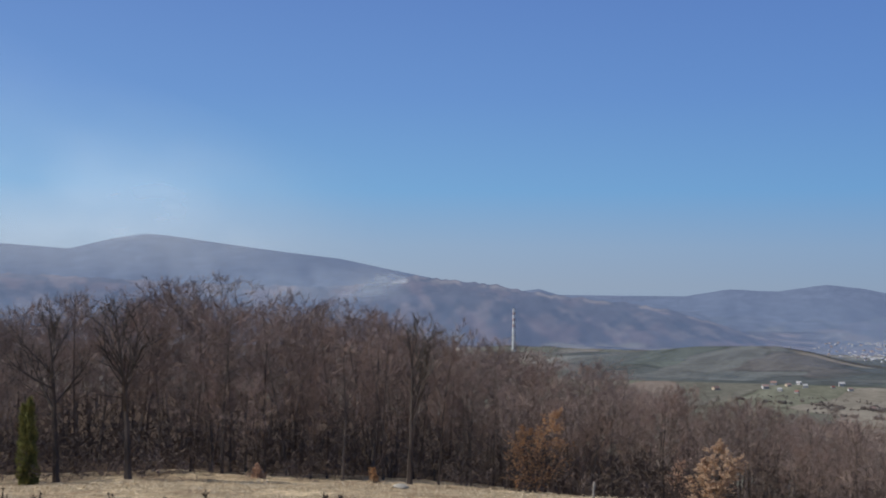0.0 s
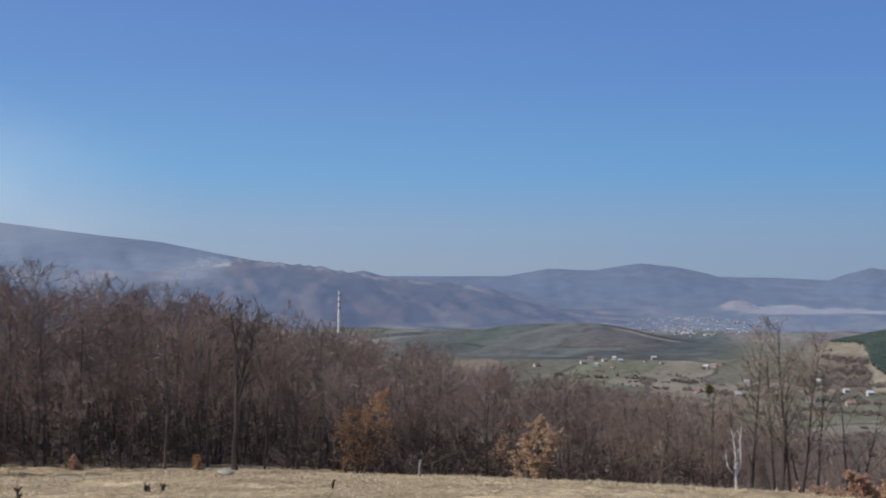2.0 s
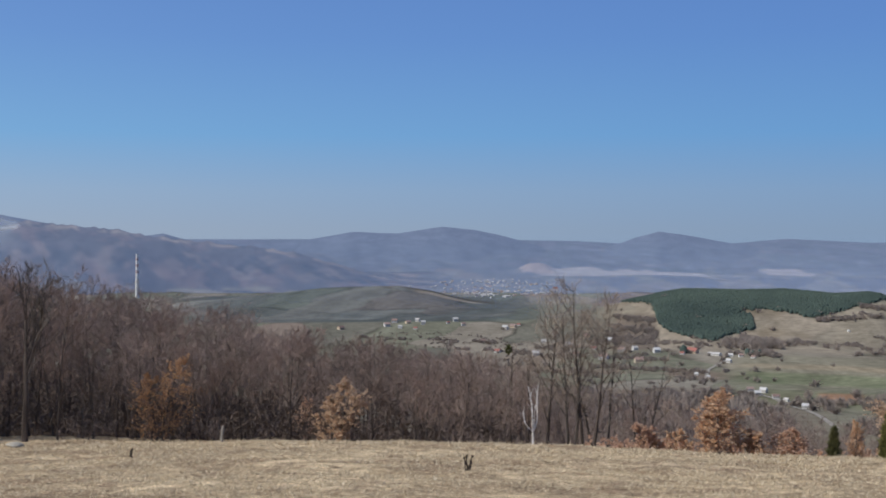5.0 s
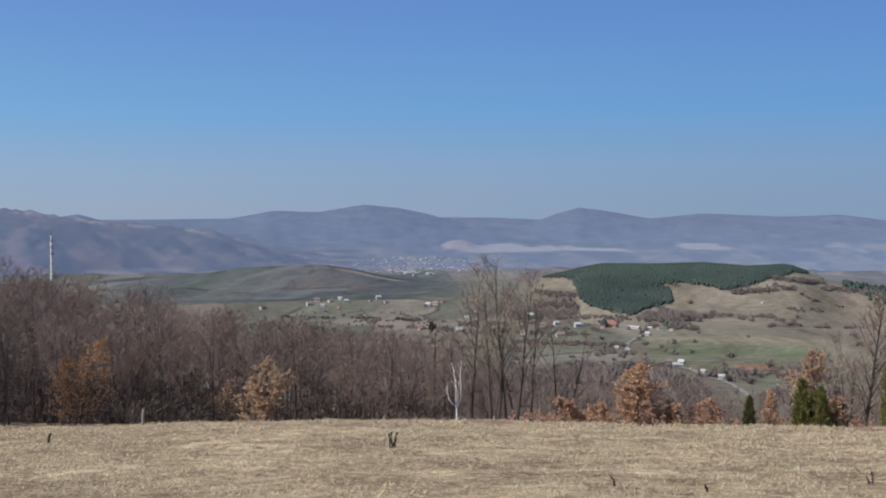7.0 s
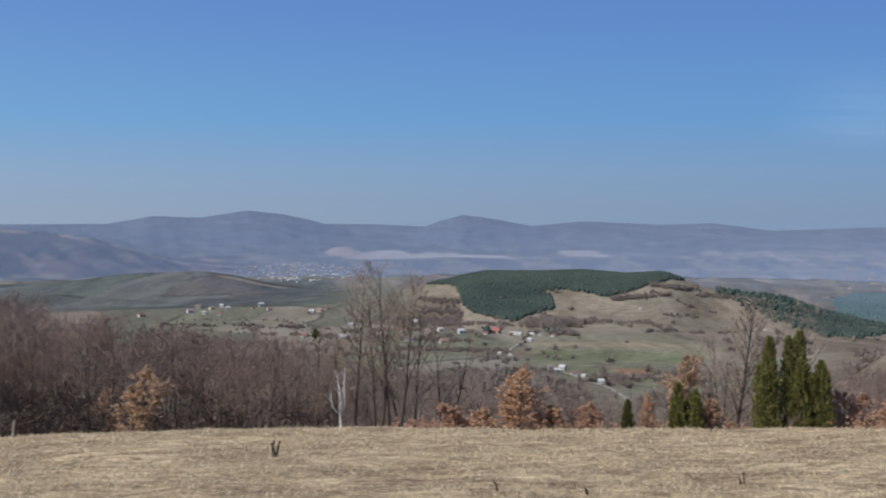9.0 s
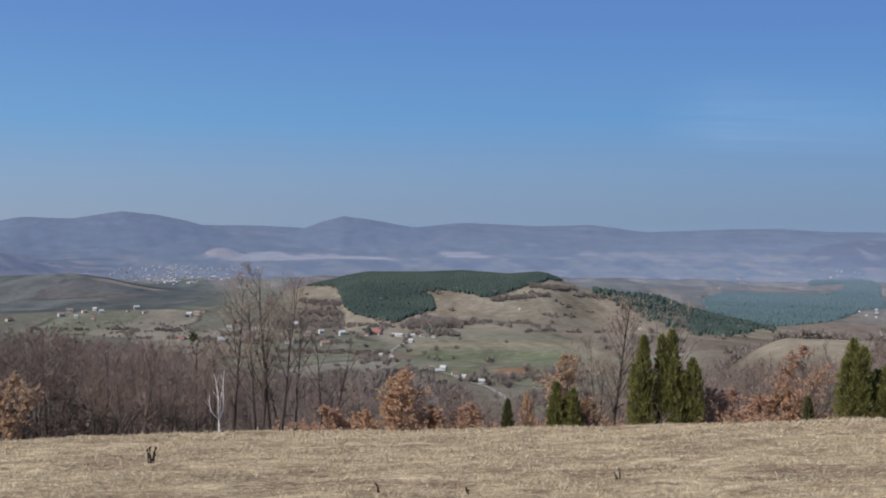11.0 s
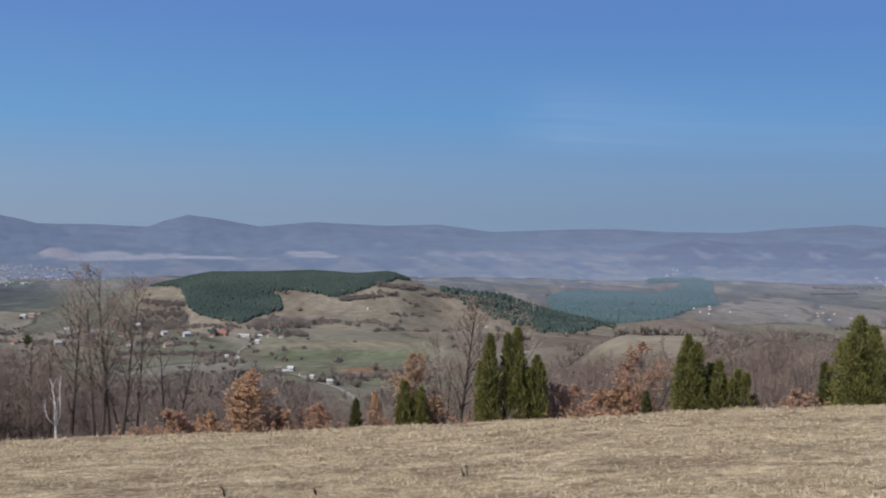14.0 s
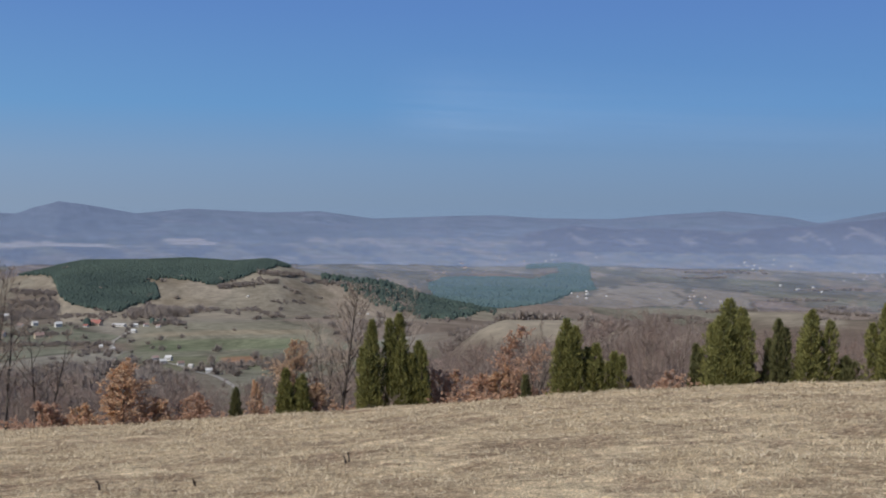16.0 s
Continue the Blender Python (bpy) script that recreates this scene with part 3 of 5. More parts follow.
def grow(seed, h, stems=1, limbs=14, forks=7, twigs=7, spread=0.75, start=0.25, girth=0.016, tip=0.006, leaf=0, leaf_size=0.09, fan=0.12, reach=1.0, thick=0.42, seg=2, full=0.13, bowl=False):
    """A broadleaf tree: wood (stems and limbs), fine crown (branches and twigs), leaves."""
    rng = random.Random(seed)
    wood, fine, leaves = Shape(), Shape(), Shape()
    for s in range(stems):
        lean = rng.uniform(0.0, 0.06) if stems == 1 else rng.uniform(0.6, 1.3) * fan
        a0 = rng.uniform(0, 6.28) if stems == 1 else 6.28 * s / stems + rng.uniform(-0.4, 0.4)
        d = Vector((math.cos(a0) * lean, math.sin(a0) * lean, 1)).normalized()
        hh = h * (1 if s == 0 else rng.uniform(0.75, 1.0))
        g = h * girth * (1 if stems == 1 else 0.75)
        p0 = Vector((math.cos(a0), math.sin(a0), 0)) * (0 if stems == 1 else g * 1.5)
        trunk = limb(rng, p0 - Vector((0, 0, 0.4)), d, hh * 0.97, 9, 0.02, 0.06)
        wood.tube(trunk, [g * (1.35 if i == 0 else 1 - 0.93 * (i / 9) ** 0.9) + 0.004 for i in range(10)], 6)
        for i in range(limbs):
            t = start + (1 - start) * ((i + rng.random()) / limbs) ** (0.9 if full < 0.15 else 0.65)
            p, ax = along(trunk, min(t, 0.985))
            length = hh * ((0.55 - full) * (1 - t) + full) * rng.uniform(0.65, 1.2) * reach
            if bowl:  # longest limbs low in the crown, a rounded top
                length = hh * 0.36 * math.sin(math.pi * (0.3 + 0.62 * (t - start) / (1 - start))) * rng.uniform(0.75, 1.15) * reach
            pts = limb(rng, p, rand_dir(rng, ax, spread * rng.uniform(0.7, 1.2)), length, 4, 0.04 if bowl else 0.10, 0.11 if bowl else 0.16)
            rad = g * (1 - 0.85 * t) * thick
            wood.tube(pts, [rad * (1 - 0.75 * k / 4) + 0.004 for k in range(5)], 4)
            for j in range(forks):
                u = 0.2 + 0.8 * (j + rng.random()) / forks
                q, bx = along(pts, min(u, 0.99))
                bl = length * rng.uniform(0.28, 0.6) * (1.1 - 0.45 * u)
                br = limb(rng, q, rand_dir(rng, bx, rng.uniform(0.4, 1.0 if bowl else 0.85)), bl, seg, 0.02 if bowl else 0.12, 0.2)
                fine.tube(br, [rad * 0.38 * (1 - 0.7 * k / seg) + 0.003 for k in range(seg + 1)], 3)
                for k in range(twigs):
                    w, cx = along(br, min(0.15 + 0.85 * (k + rng.random()) / twigs, 0.99))
                    e = w + rand_dir(rng, cx + Vector((0, 0, 0.1 if bowl else 0.25)), rng.uniform(0.3, 1.0 if bowl else 0.8)) * bl * (rng.uniform(0.4, 0.85) if bowl else rng.uniform(0.3, 0.65))
                    fine.twig(w, e, tip, rng)
                    for _ in range(2):
                        m0 = w.lerp(e, rng.uniform(0.3, 0.8))
                        fine.twig(m0, m0 + rand_dir(rng, e - w, rng.uniform(0.3, 0.8)) * bl * rng.uniform(0.12, 0.3), tip * 0.75, rng)
                    for _ in range(leaf):
                        if rng.random() < 0.8:
                            m0 = w.lerp(e, rng.uniform(0.2, 1.0))
                            leaves.leaf(m0, rand_dir(rng, Vector((0, 0, -0.3)) + (e - w).normalized(), rng.uniform(0.3, 1.4)), leaf_size * rng.uniform(0.6, 1.3), rng)
    return wood, fine, leaves


def tree(name, made, mats, m, label, category, group=""):
    ob = thing(name, m, label, category, group)
    wood, fine, leaves = made
    part("trunk", wood.mesh("trunk", mats[0]), ob)
    part("crown", fine.mesh("crown", mats[1]), ob)
    if leaves.f:
        part("leaves", leaves.mesh("leaves", mats[2]), ob, "dry leaves still on the twigs")
    return ob


def stand(az, r, turn=0.0, size=1.0, sink=0.0):
    p = at(az, r, -sink)
    return Matrix.Translation(p) @ Matrix.Rotation(turn, 4, "Z") @ Matrix.Scale(size, 4)


def placed(ob, az, r, turn, size, stretch=1.0):
    c = copy_thing(ob, stand(az, r, turn))
    c.scale = (size, size, size * stretch)
    return c


def meets(az, e, near=60.0, far=3300.0):
    """Distance at which the ground rises to a line of sight e degrees above level."""
    rs = np.linspace(near, far, 3000)
    up = height(np.full(rs.shape, az), rs) - (EYE + rs * math.tan(radians(e)))
    hit = np.nonzero(up >= 0)[0]
    return float(rs[hit[0]]) if len(hit) else far


def tall(az, r, e):
    """Height that brings a top to e degrees above level."""
    return EYE + r * math.tan(radians(e)) - float(height(az, r))


# ---- the wood on the slope: bare trees ----
CANOPY = [(-60, -0.9), (-24, -1.2), (-19.8, -1.23), (-18.5, -0.73), (-17.8, -1.03), (-16.1, -0.62), (-14.9, -0.15), (-13.6, 0.01), (-12.2, -0.08), (-10.6, -0.38), (-8.9, -0.47), (-7.1, -0.78), (-4.0, -0.97), (-2.3, -1.48), (-0.6, -2.0), (2.2, -2.62), (4.3, -3.34), (6.4, -3.84), (8.6, -4.33), (10.6, -4.92), (12.7, -5.18), (14.7, -5.23), (16.7, -5.67), (17.6, -5.7), (21, -6.2), (24, -7.0), (28, -7.9), (34, -8.6), (40, -8.8), (45, -8.0), (50, -7.3), (52, -7.1), (55.5, -7.1), (57, -6.1), (59, -5.65), (61.5, -5.6), (63, -6.1), (66, -6.25), (69, -6.15), (72, -6.1), (100, -5.5)]
WOODS = []
for k, (stems, limbs, forks, twigs, spread, start) in enumerate([
        (1, 17, 6, 8, 0.95, 0.28), (1, 15, 7, 8, 0.8, 0.34), (2, 9, 6, 8, 0.85, 0.25), (1, 16, 6, 8, 1.05, 0.22), (3, 6, 6, 8, 0.8, 0.2), (1, 18, 6, 8, 0.75, 0.3)]):
    made = grow(40 + k, 8.0, stems, limbs, forks, twigs + 3, spread, start, 0.010, 0.0075, thick=0.3, bowl=True, fan=0.16)
    ob = tree("bare_tree", made, (BARK_YOUNG, TWIG), stand(-170, 60, 0), "leafless young hornbeam with grey-brown twigs in the wood", "tree", "bare trees of the wood")
    WOODS.append(ob)
rng = random.Random(7)
for row, (r0, r1, n) in enumerate([(39.5, 43, 52), (43, 50, 58), (50, 62, 60), (62, 78, 56)]):
    for i in range(n):
        az = -27 + 51 * (i + rng.random()) / n
        r = rng.uniform(r0, r1)
        if (-20.5 < az < -13.5 or -2.6 < az < -0.7) and r < 43:
            continue
        h = tall(az, r, float(table(az, CANOPY))) * rng.uniform(0.82, 0.95)
        if row == 0:
            h *= rng.uniform(0.55, 1.0)
        src = WOODS[rng.randrange(6)]
        s = max(h, 2.5) / 8.0
        placed(src, az, r, rng.uniform(0, 6.28), s * rng.uniform(0.95, 1.15), 1.0 if s > 0.7 else 1.05)
# scattered trees on the slope to the east, thinner there
for i in range(46):
    az = 23 + 52 * (i + rng.random()) / 46
    r = rng.uniform(46, 95)
    h = tall(az, r, float(table(az, CANOPY)) - rng.uniform(0, 1.2))
    if h > 1.5:
        placed(WOODS[rng.randrange(6)], az, r, rng.uniform(0, 6.28), h / 8)
for ob in WOODS:
    m = stand(rng.uniform(-24, 5), rng.uniform(80, 90), rng.random() * 6)
    ob.matrix_basis = m


def merged(name, sources, spots, mat, label, category, rounded=False):
    """One mesh of many far plants."""
    vs, fs, base = [], [], 0
    for shape, m in spots:
        v, f = sources[shape]
        w = v @ np.array(m.to_3x3()).T + np.array(m.translation)
        vs.append(w)
        fs.append(f + base)
        base += len(v)
    v, f = np.concatenate(vs), np.concatenate(fs)
    me = bpy.data.meshes.new(name)
    me.vertices.add(len(v)), me.loops.add(f.size), me.polygons.add(len(f))
    me.vertices.foreach_set("co", v.astype(np.float32).ravel())
    me.loops.foreach_set("vertex_index", f.astype(np.int32).ravel())
    me.polygons.foreach_set("loop_start", np.arange(len(f)) * 3)
    me.polygons.foreach_set("use_smooth", np.full(len(f), rounded))
    me.materials.append(mat)
    me.update(calc_edges=True)
    return tagged(new(name, me), label, category, kind="stuff")


def triangles(*shapes):
    vs, fs, base = [], [], 0
    for s in shapes:
        vs += [tuple(p) for p in s.v]
        for f in s.f:
            fs += [(f[0] + base, f[i] + base, f[i + 1] + base) for i in range(1, len(f) - 1)]
        base += len(s.v)
    return np.array(vs), np.array(fs)


far_sources = []
for k in range(4):
    w, c, _ = grow(90 + k, 8.0, 1 + k % 2, 7 - 3 * (k % 2), 4, 4, 0.9, 0.25, 0.009, 0.015, seg=1, thick=0.22, bowl=True)
    far_sources.append(triangles(w, c))
spots = []
for i in range(400):
    az = rng.uniform(-28, 24)
    r = 78 + 80 * rng.random() ** 1.3
    h = min(tall(az, r, float(table(az, CANOPY))) * rng.uniform(0.82, 0.94), 14)
    if h > 2:
        spots.append((rng.randrange(4), stand(az, r, rng.random() * 6.28, h / 8.0)))
for i in range(440):
    az = rng.uniform(47, 78)
    r = rng.uniform(55, 200)
    h = tall(az, r, float(table(az, CANOPY)) - rng.uniform(-0.25, 0.6))
    if h > 2:
        spots.append((rng.randrange(4), stand(az, r, rng.random() * 6.28, min(h, 13) / 8.0)))
for i in range(260):
    az = rng.uniform(22, 50)
    r = rng.uniform(48, 170)
    h = tall(az, r, float(table(az, CANOPY)) - rng.uniform(0.0, 1.5))
    if h > 1.0:
        spots.append((rng.randrange(4), stand(az, r, rng.random() * 6.28, min(h, 9) / 8.0)))
merged("distant_wood", far_sources, spots, TWIG_FAR, "leafless brown wood filling the slope behind the first trees", "wood")

# brush at the wood's edge
brush = []
for k in range(3):
    w, c, _ = grow(120 + k, 1.6, 4, 3, 3, 3, 0.75, 0.05, 0.007, 0.015, fan=0.5, seg=1)
    brush.append(triangles(c))
spots = []
for i in range(210):
    az = rng.uniform(-26, 76)
    r = rng.uniform(36.8, 44)
    s = rng.uniform(0.5, 1.25)
    if 22 < az < 46:
        s *= 0.7
    spots.append((rng.randrange(3), stand(az, r, rng.random() * 6.28, s)))
merged("brush", brush, spots, TWIG_FAR, "low tangle of bare brown brush along the meadow's edge", "brush")
# the same brush in a darker colour that imitates the wood's inner shade
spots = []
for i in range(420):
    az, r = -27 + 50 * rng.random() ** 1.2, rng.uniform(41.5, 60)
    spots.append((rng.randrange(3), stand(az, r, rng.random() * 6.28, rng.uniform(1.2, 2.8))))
merged("undergrowth", brush, spots, UNDERGROWTH_SHADED, "tangled undergrowth inside the bare wood, coloured dark for its shade", "undergrowth")

scrub = []
for k in range(4):
    w, c, lf = grow(140 + k, 1.2, 3, 4, 3, 2, 0.8, 0.05, 0.007, 0.004, 5, 0.085, fan=0.5, seg=1)
    scrub.append(triangles(lf, c))
spots = []
for i in range(240):
    az = rng.uniform(27, 66)
    spots.append((rng.randrange(4), stand(az, rng.uniform(37.4, 41.5), rng.random() * 6.28, rng.uniform(0.4, 0.95))))
merged("oak_scrub", scrub, spots, LEAF_DULL, "low reddish-brown oak scrub along the brow", "scrub")

# ---- single bare trees ----
for az, r, e, seed, stems, limbs, spread, start, girth, label in [
        (-15.8, 38.4, -0.9, 201, 1, 11, 0.7, 0.42, 0.018, "leafless oak with a dark trunk and rising limbs"),
        (-19.2, 38.6, -1.4, 202, 1, 10, 0.75, 0.4, 0.017, "leafless oak with one long low limb"),
        (-1.65, 38.2, -1.7, 203, 1, 13, 0.5, 0.35, 0.014, "slim dark leafless tree above the wood's edge"),
        (7.5, 39.5, -6.3, 204, 2, 8, 0.5, 0.3, 0.014, "slender pale leafless tree at the wood's edge"),
        (18.3, 42, -6.2, 205, 2, 10, 0.55, 0.3, 0.014, "dark leafless tree at the wood's edge"),
        (20.3, 43, -6.2, 206, 1, 10, 0.55, 0.3, 0.014, "dark leafless tree at the wood's edge"),
        (44.4, 41, -3.8, 207, 1, 26, 0.62, 0.24, 0.015, "leafless wild pear with a spreading crown of fine twigs"),
        (43.6, 44, -6.2, 208, 3, 9, 0.7, 0.2, 0.013, "small leafless tree with grey twigs"),
        (46.3, 60, -4.9, 209, 2, 9, 0.5, 0.25, 0.011, "slim leafless tree with grey twigs"),
        (54.8, 50, -6.4, 210, 3, 8, 0.5, 0.15, 0.010, "leafless tree with several thin stems"),
        (60.8, 75, -6.0, 211, 3, 8, 0.4, 0.2, 0.010, "pale grey leafless aspens"),
        (62.0, 78, -6.1, 212, 3, 8, 0.4, 0.2, 0.010, "pale grey leafless aspens")]:
    h = tall(az, r, e)
    made = grow(seed, h, stems, limbs, 8, 8, spread, start, girth * (1.4 if az < 0 else 1), 0.006, thick=0.62 if az < 0 else 0.28 if seed == 207 else 0.45, reach=0.68 if seed == 207 else 1.15, bowl=seed in (204, 205, 206, 207, 208))
    tree("bare_tree", made, (BARK, TWIG_GREY if az > 40 else BARK if az < 0 else TWIG), stand(az, r, 0), label, "tree")

# the airy group of tall trees that rises over the brow
for az, r, e, seed, stems, lim, fan in [(22.8, 45, -5.9, 301, 1, 12, 0), (24.7, 44, -3.2, 302, 1, 17, 0), (26.1, 43, -3.9, 303, 2, 12, 0.07), (26.9, 42.5, -2.5, 304, 2, 14, 0.06), (27.5, 43.5, -4.3, 305, 2, 11, 0.13), (23.7, 46, -6.4, 306, 1, 11, 0), (29.6, 45, -5.6, 307, 2, 10, 0.08)]:
    h = tall(az, r, e + 0.3)
    made = grow(seed, h, stems, lim, 6, 9, 0.62, 0.3, 0.0135, 0.0058, fan=fan * 1.5, reach=0.75, thick=0.36, bowl=True)
    tree("ash_tree", made, (BARK, TWIG_GREY), stand(az, r, 0.4 * seed), "tall leafless ash with slender stems and airy twigs", "tree", "ash trees over the brow")
# the round tuft in the crown of the first of them
tuft = Shape()
rt = random.Random(5)
for i in range(420):
    d = rand_dir(rt, Vector((0, 0, 1)), rt.uniform(0, 3.14))
    tuft.leaf(d * rt.uniform(0.02, 0.16), d, 0.09, rt)
top = at(22.75, 45) + Vector((0, 0, tall(22.75, 45, -6.25)))
ob = tagged(new("mistletoe", tuft.mesh("mistletoe", JUNIPER_DARK)), "dark olive ball of mistletoe in a bare crown", "mistletoe")
ob.location = top
ob.scale = (0.75, 0.75, 1.0)

# white birch
ob = thing("birch", stand(24.0, 38.2), "small white-barked birch with bare upright stems", "tree")
b = Shape()
rb = random.Random(14)
h = tall(24, 38.2, -8.0)
fork = Vector((0.02, 0, h * 0.36))
b.tube([Vector((0.05, 0, -0.3)), Vector((0.03, 0.02, h * 0.15)), fork], [0.045, 0.042, 0.038], 7)
for dx, dh, r0 in [(-0.07, 0.97, 0.034), (0.13, 1.0, 0.036), (-0.27, 0.62, 0.026), (0.05, 0.72, 0.022)]:
    out = limb(rb, fork - Vector((0, 0, abs(dx) * 0.5)), Vector((dx * 4, rb.uniform(-0.3, 0.3), 0.9)), abs(dx) * 1.3 + 0.1, 2, 0.1, 0.08)
    rise = limb(rb, out[-1], Vector((dx * 0.3, 0, 1)), max(h * dh - out[-1].z, 0.2), 6, 0.08, 0.10)
    pts = out + rise[1:]
    b.tube(pts, [r0 * (1 - 0.08 * i) for i in range(len(pts))], 6)
    for t in (0.5, 0.65, 0.8):
        p, ax = along(pts, t)
        b.tube(limb(rb, p, rand_dir(rb, ax, 0.6), 0.3, 3, 0.2, 0.15), [0.012, 0.01, 0.007, 0.004], 4)
part("trunk", b.mesh("trunk", BIRCH), ob)
tw = Shape()
for i in range(260):
    p = Vector((rb.gauss(0, 0.3), rb.gauss(0, 0.3), h * rb.uniform(0.4, 1.0)))
    tw.twig(p, p + Vector((rb.gauss(0, 0.12), rb.gauss(0, 0.12), rb.uniform(0.1, 0.35))), 0.004, rb)
part("crown", tw.mesh("crown", TWIG), ob)

# ---- young oaks that keep their dry leaves ----
for az, r, e, seed, mat, leaf, wide, label in [
        (4.75, 38.6, -5.9, 401, LEAF_RUST, 3, 1.0, "young oak with rusty brown leaves in the wood's edge"),
        (13.65, 38.5, -7.3, 402, LEAF_TAN, 6, 1.15, "young oak with pale tan dry leaves"),
        (12.0, 40.5, -8.3, 417, LEAF_DULL, 1, 0.9, "young oak with sparse dull leaves"),
        (33.5, 38.5, -7.8, 403, LEAF_ORANGE, 9, 1.3, "bushy young oak full of orange dry leaves"),
        (34.9, 39, -9.6, 404, LEAF_ORANGE, 4, 1.2, "low oak bush with orange dry leaves"),
        (29.7, 38.5, -9.4, 405, LEAF_DULL, 3, 1.3, "low oak bush with dull red leaves"),
        (31.6, 38.5, -9.7, 406, LEAF_ORANGE, 3, 1.3, "low oak bush with orange dry leaves"),
        (36.9, 39.5, -9.4, 407, LEAF_DULL, 3, 1.4, "low oak bush with dull red leaves"),
        (40.0, 38.2, -8.9, 408, LEAF_ORANGE, 4, 0.7, "slim oak sapling with orange leaves"),
        (42.3, 38.5, -6.9, 409, LEAF_TAN, 7, 1.0, "young oak with pale tan dry leaves"),
        (43.2, 38.8, -9.0, 410, LEAF_TAN, 3, 1.0, "low oak bush with tan leaves"),
        (50.0, 38.8, -8.3, 411, LEAF_DULL, 4, 1.1, "low oak bush with dull red leaves"),
        (51.6, 38.6, -8.6, 412, LEAF_DULL, 4, 1.1, "low oak bush with dull red leaves"),
        (53.6, 39, -6.1, 413, LEAF_DULL, 6, 0.95, "young oak with reddish-brown dry leaves"),
        (52.9, 38.6, -8.2, 414, LEAF_ORANGE, 4, 1.0, "low oak bush with orange leaves"),
        (59.4, 38.6, -8.5, 415, LEAF_TAN, 4, 0.8, "low oak bush with tan leaves"),
        (61.6, 38.8, -8.2, 416, LEAF_DULL, 4, 1.2, "low oak bush with dull red leaves"),
        (66.0, 38.8, -7.6, 418, LEAF_DULL, 3, 1.1, "low oak bush with dull leaves"),
        (-9.4, 38.8, -8.8, 420, LEAF_DULL, 2, 0.9, "low oak bush with sparse dull leaves"),
        (-3.5, 39.4, -9.0, 421, LEAF_RUST, 1, 0.9, "low oak bush with a few rusty leaves")]:
    h = max(tall(az, r, e), 0.8)
    made = grow(seed, h, 2 if wide > 0.9 else 1, 18, 6, 5, 0.75 * min(wide, 1.1), 0.03, 0.012, 0.004, leaf * 2, 0.06, reach=1.0, bowl=seed in (401, 402, 403, 409, 413))
    ob = tree("young_oak", made, (BARK, TWIG, mat), stand(az, r, seed), label, "tree")
    ob.scale = (wide, wide, 1)


# ---- junipers ----
def juniper(az, r, e, seed, width, lobes, mat, label):
    rj = random.Random(seed)
    h = tall(az, r, e)
    ob = thing("juniper", stand(az, r), label, "juniper", "junipers along the brow")
    core, green = Shape(), Shape()
    core.tube([Vector((0, 0, -0.3)), Vector((0, 0, h * 0.4)), Vector((0, 0, h * 0.8))], [0.05, 0.04, 0.012], 5)
    for k in range(lobes):
        a = 6.28 * k / lobes + rj.uniform(-0.5, 0.5)
        off = 0.0 if k == 0 else width * rj.uniform(0.2, 0.42)
        lh = h * (1.0 if k == 0 else rj.uniform(0.62, 0.95))
        base = Vector((math.cos(a) * off, math.sin(a) * off, 0))
        tipp = base * 1.25 + Vector((rj.uniform(-0.05, 0.05), rj.uniform(-0.05, 0.05), lh))
        core.tube([Vector((0, 0, 0.05)), base + Vector((0, 0, lh * 0.4)), tipp * 0.96], [0.03, 0.024, 0.006], 4)
        lw = width * (0.50 if k == 0 else 0.36)
        n = int(6500 * lh / 2.6 * (1 if k == 0 else 0.75))
        for i in range(n):
            t = rj.random() ** 1.15
            cone = min(1.0, 0.75 + 1.6 * t) * (1 - t) ** (0.52 if k == 0 else 0.46)
            b2 = rj.uniform(0, 6.28)
            plume = 1 + 0.30 * math.sin(b2 * 3 + t * 9 + k) + 0.22 * math.sin(b2 * 5 - t * 21 + seed) + 0.14 * math.sin(t * 37 + 2 * k)
            rad = lw * cone * plume * math.sqrt(rj.uniform(0.12, 1.0))
            if math.sin(b2 * 4 + t * 14 + seed) * math.sin(t * 11 - b2 * 2 + k) > 0.33 and t > 0.12:
                continue
            p = base.lerp(tipp, t) + Vector((math.cos(b2) * rad, math.sin(b2) * rad, 0))
            d = Vector((math.cos(b2) * 0.6 + rj.gauss(0, 0.3), math.sin(b2) * 0.6 + rj.gauss(0, 0.3), 1.0)).normalized()
            green.twig(p, p + d * rj.uniform(0.07, 0.17), rj.uniform(0.012, 0.024), rj)
    part("trunk", core.mesh("trunk", BARK), ob)
    part("crown", green.mesh("crown", mat), ob)


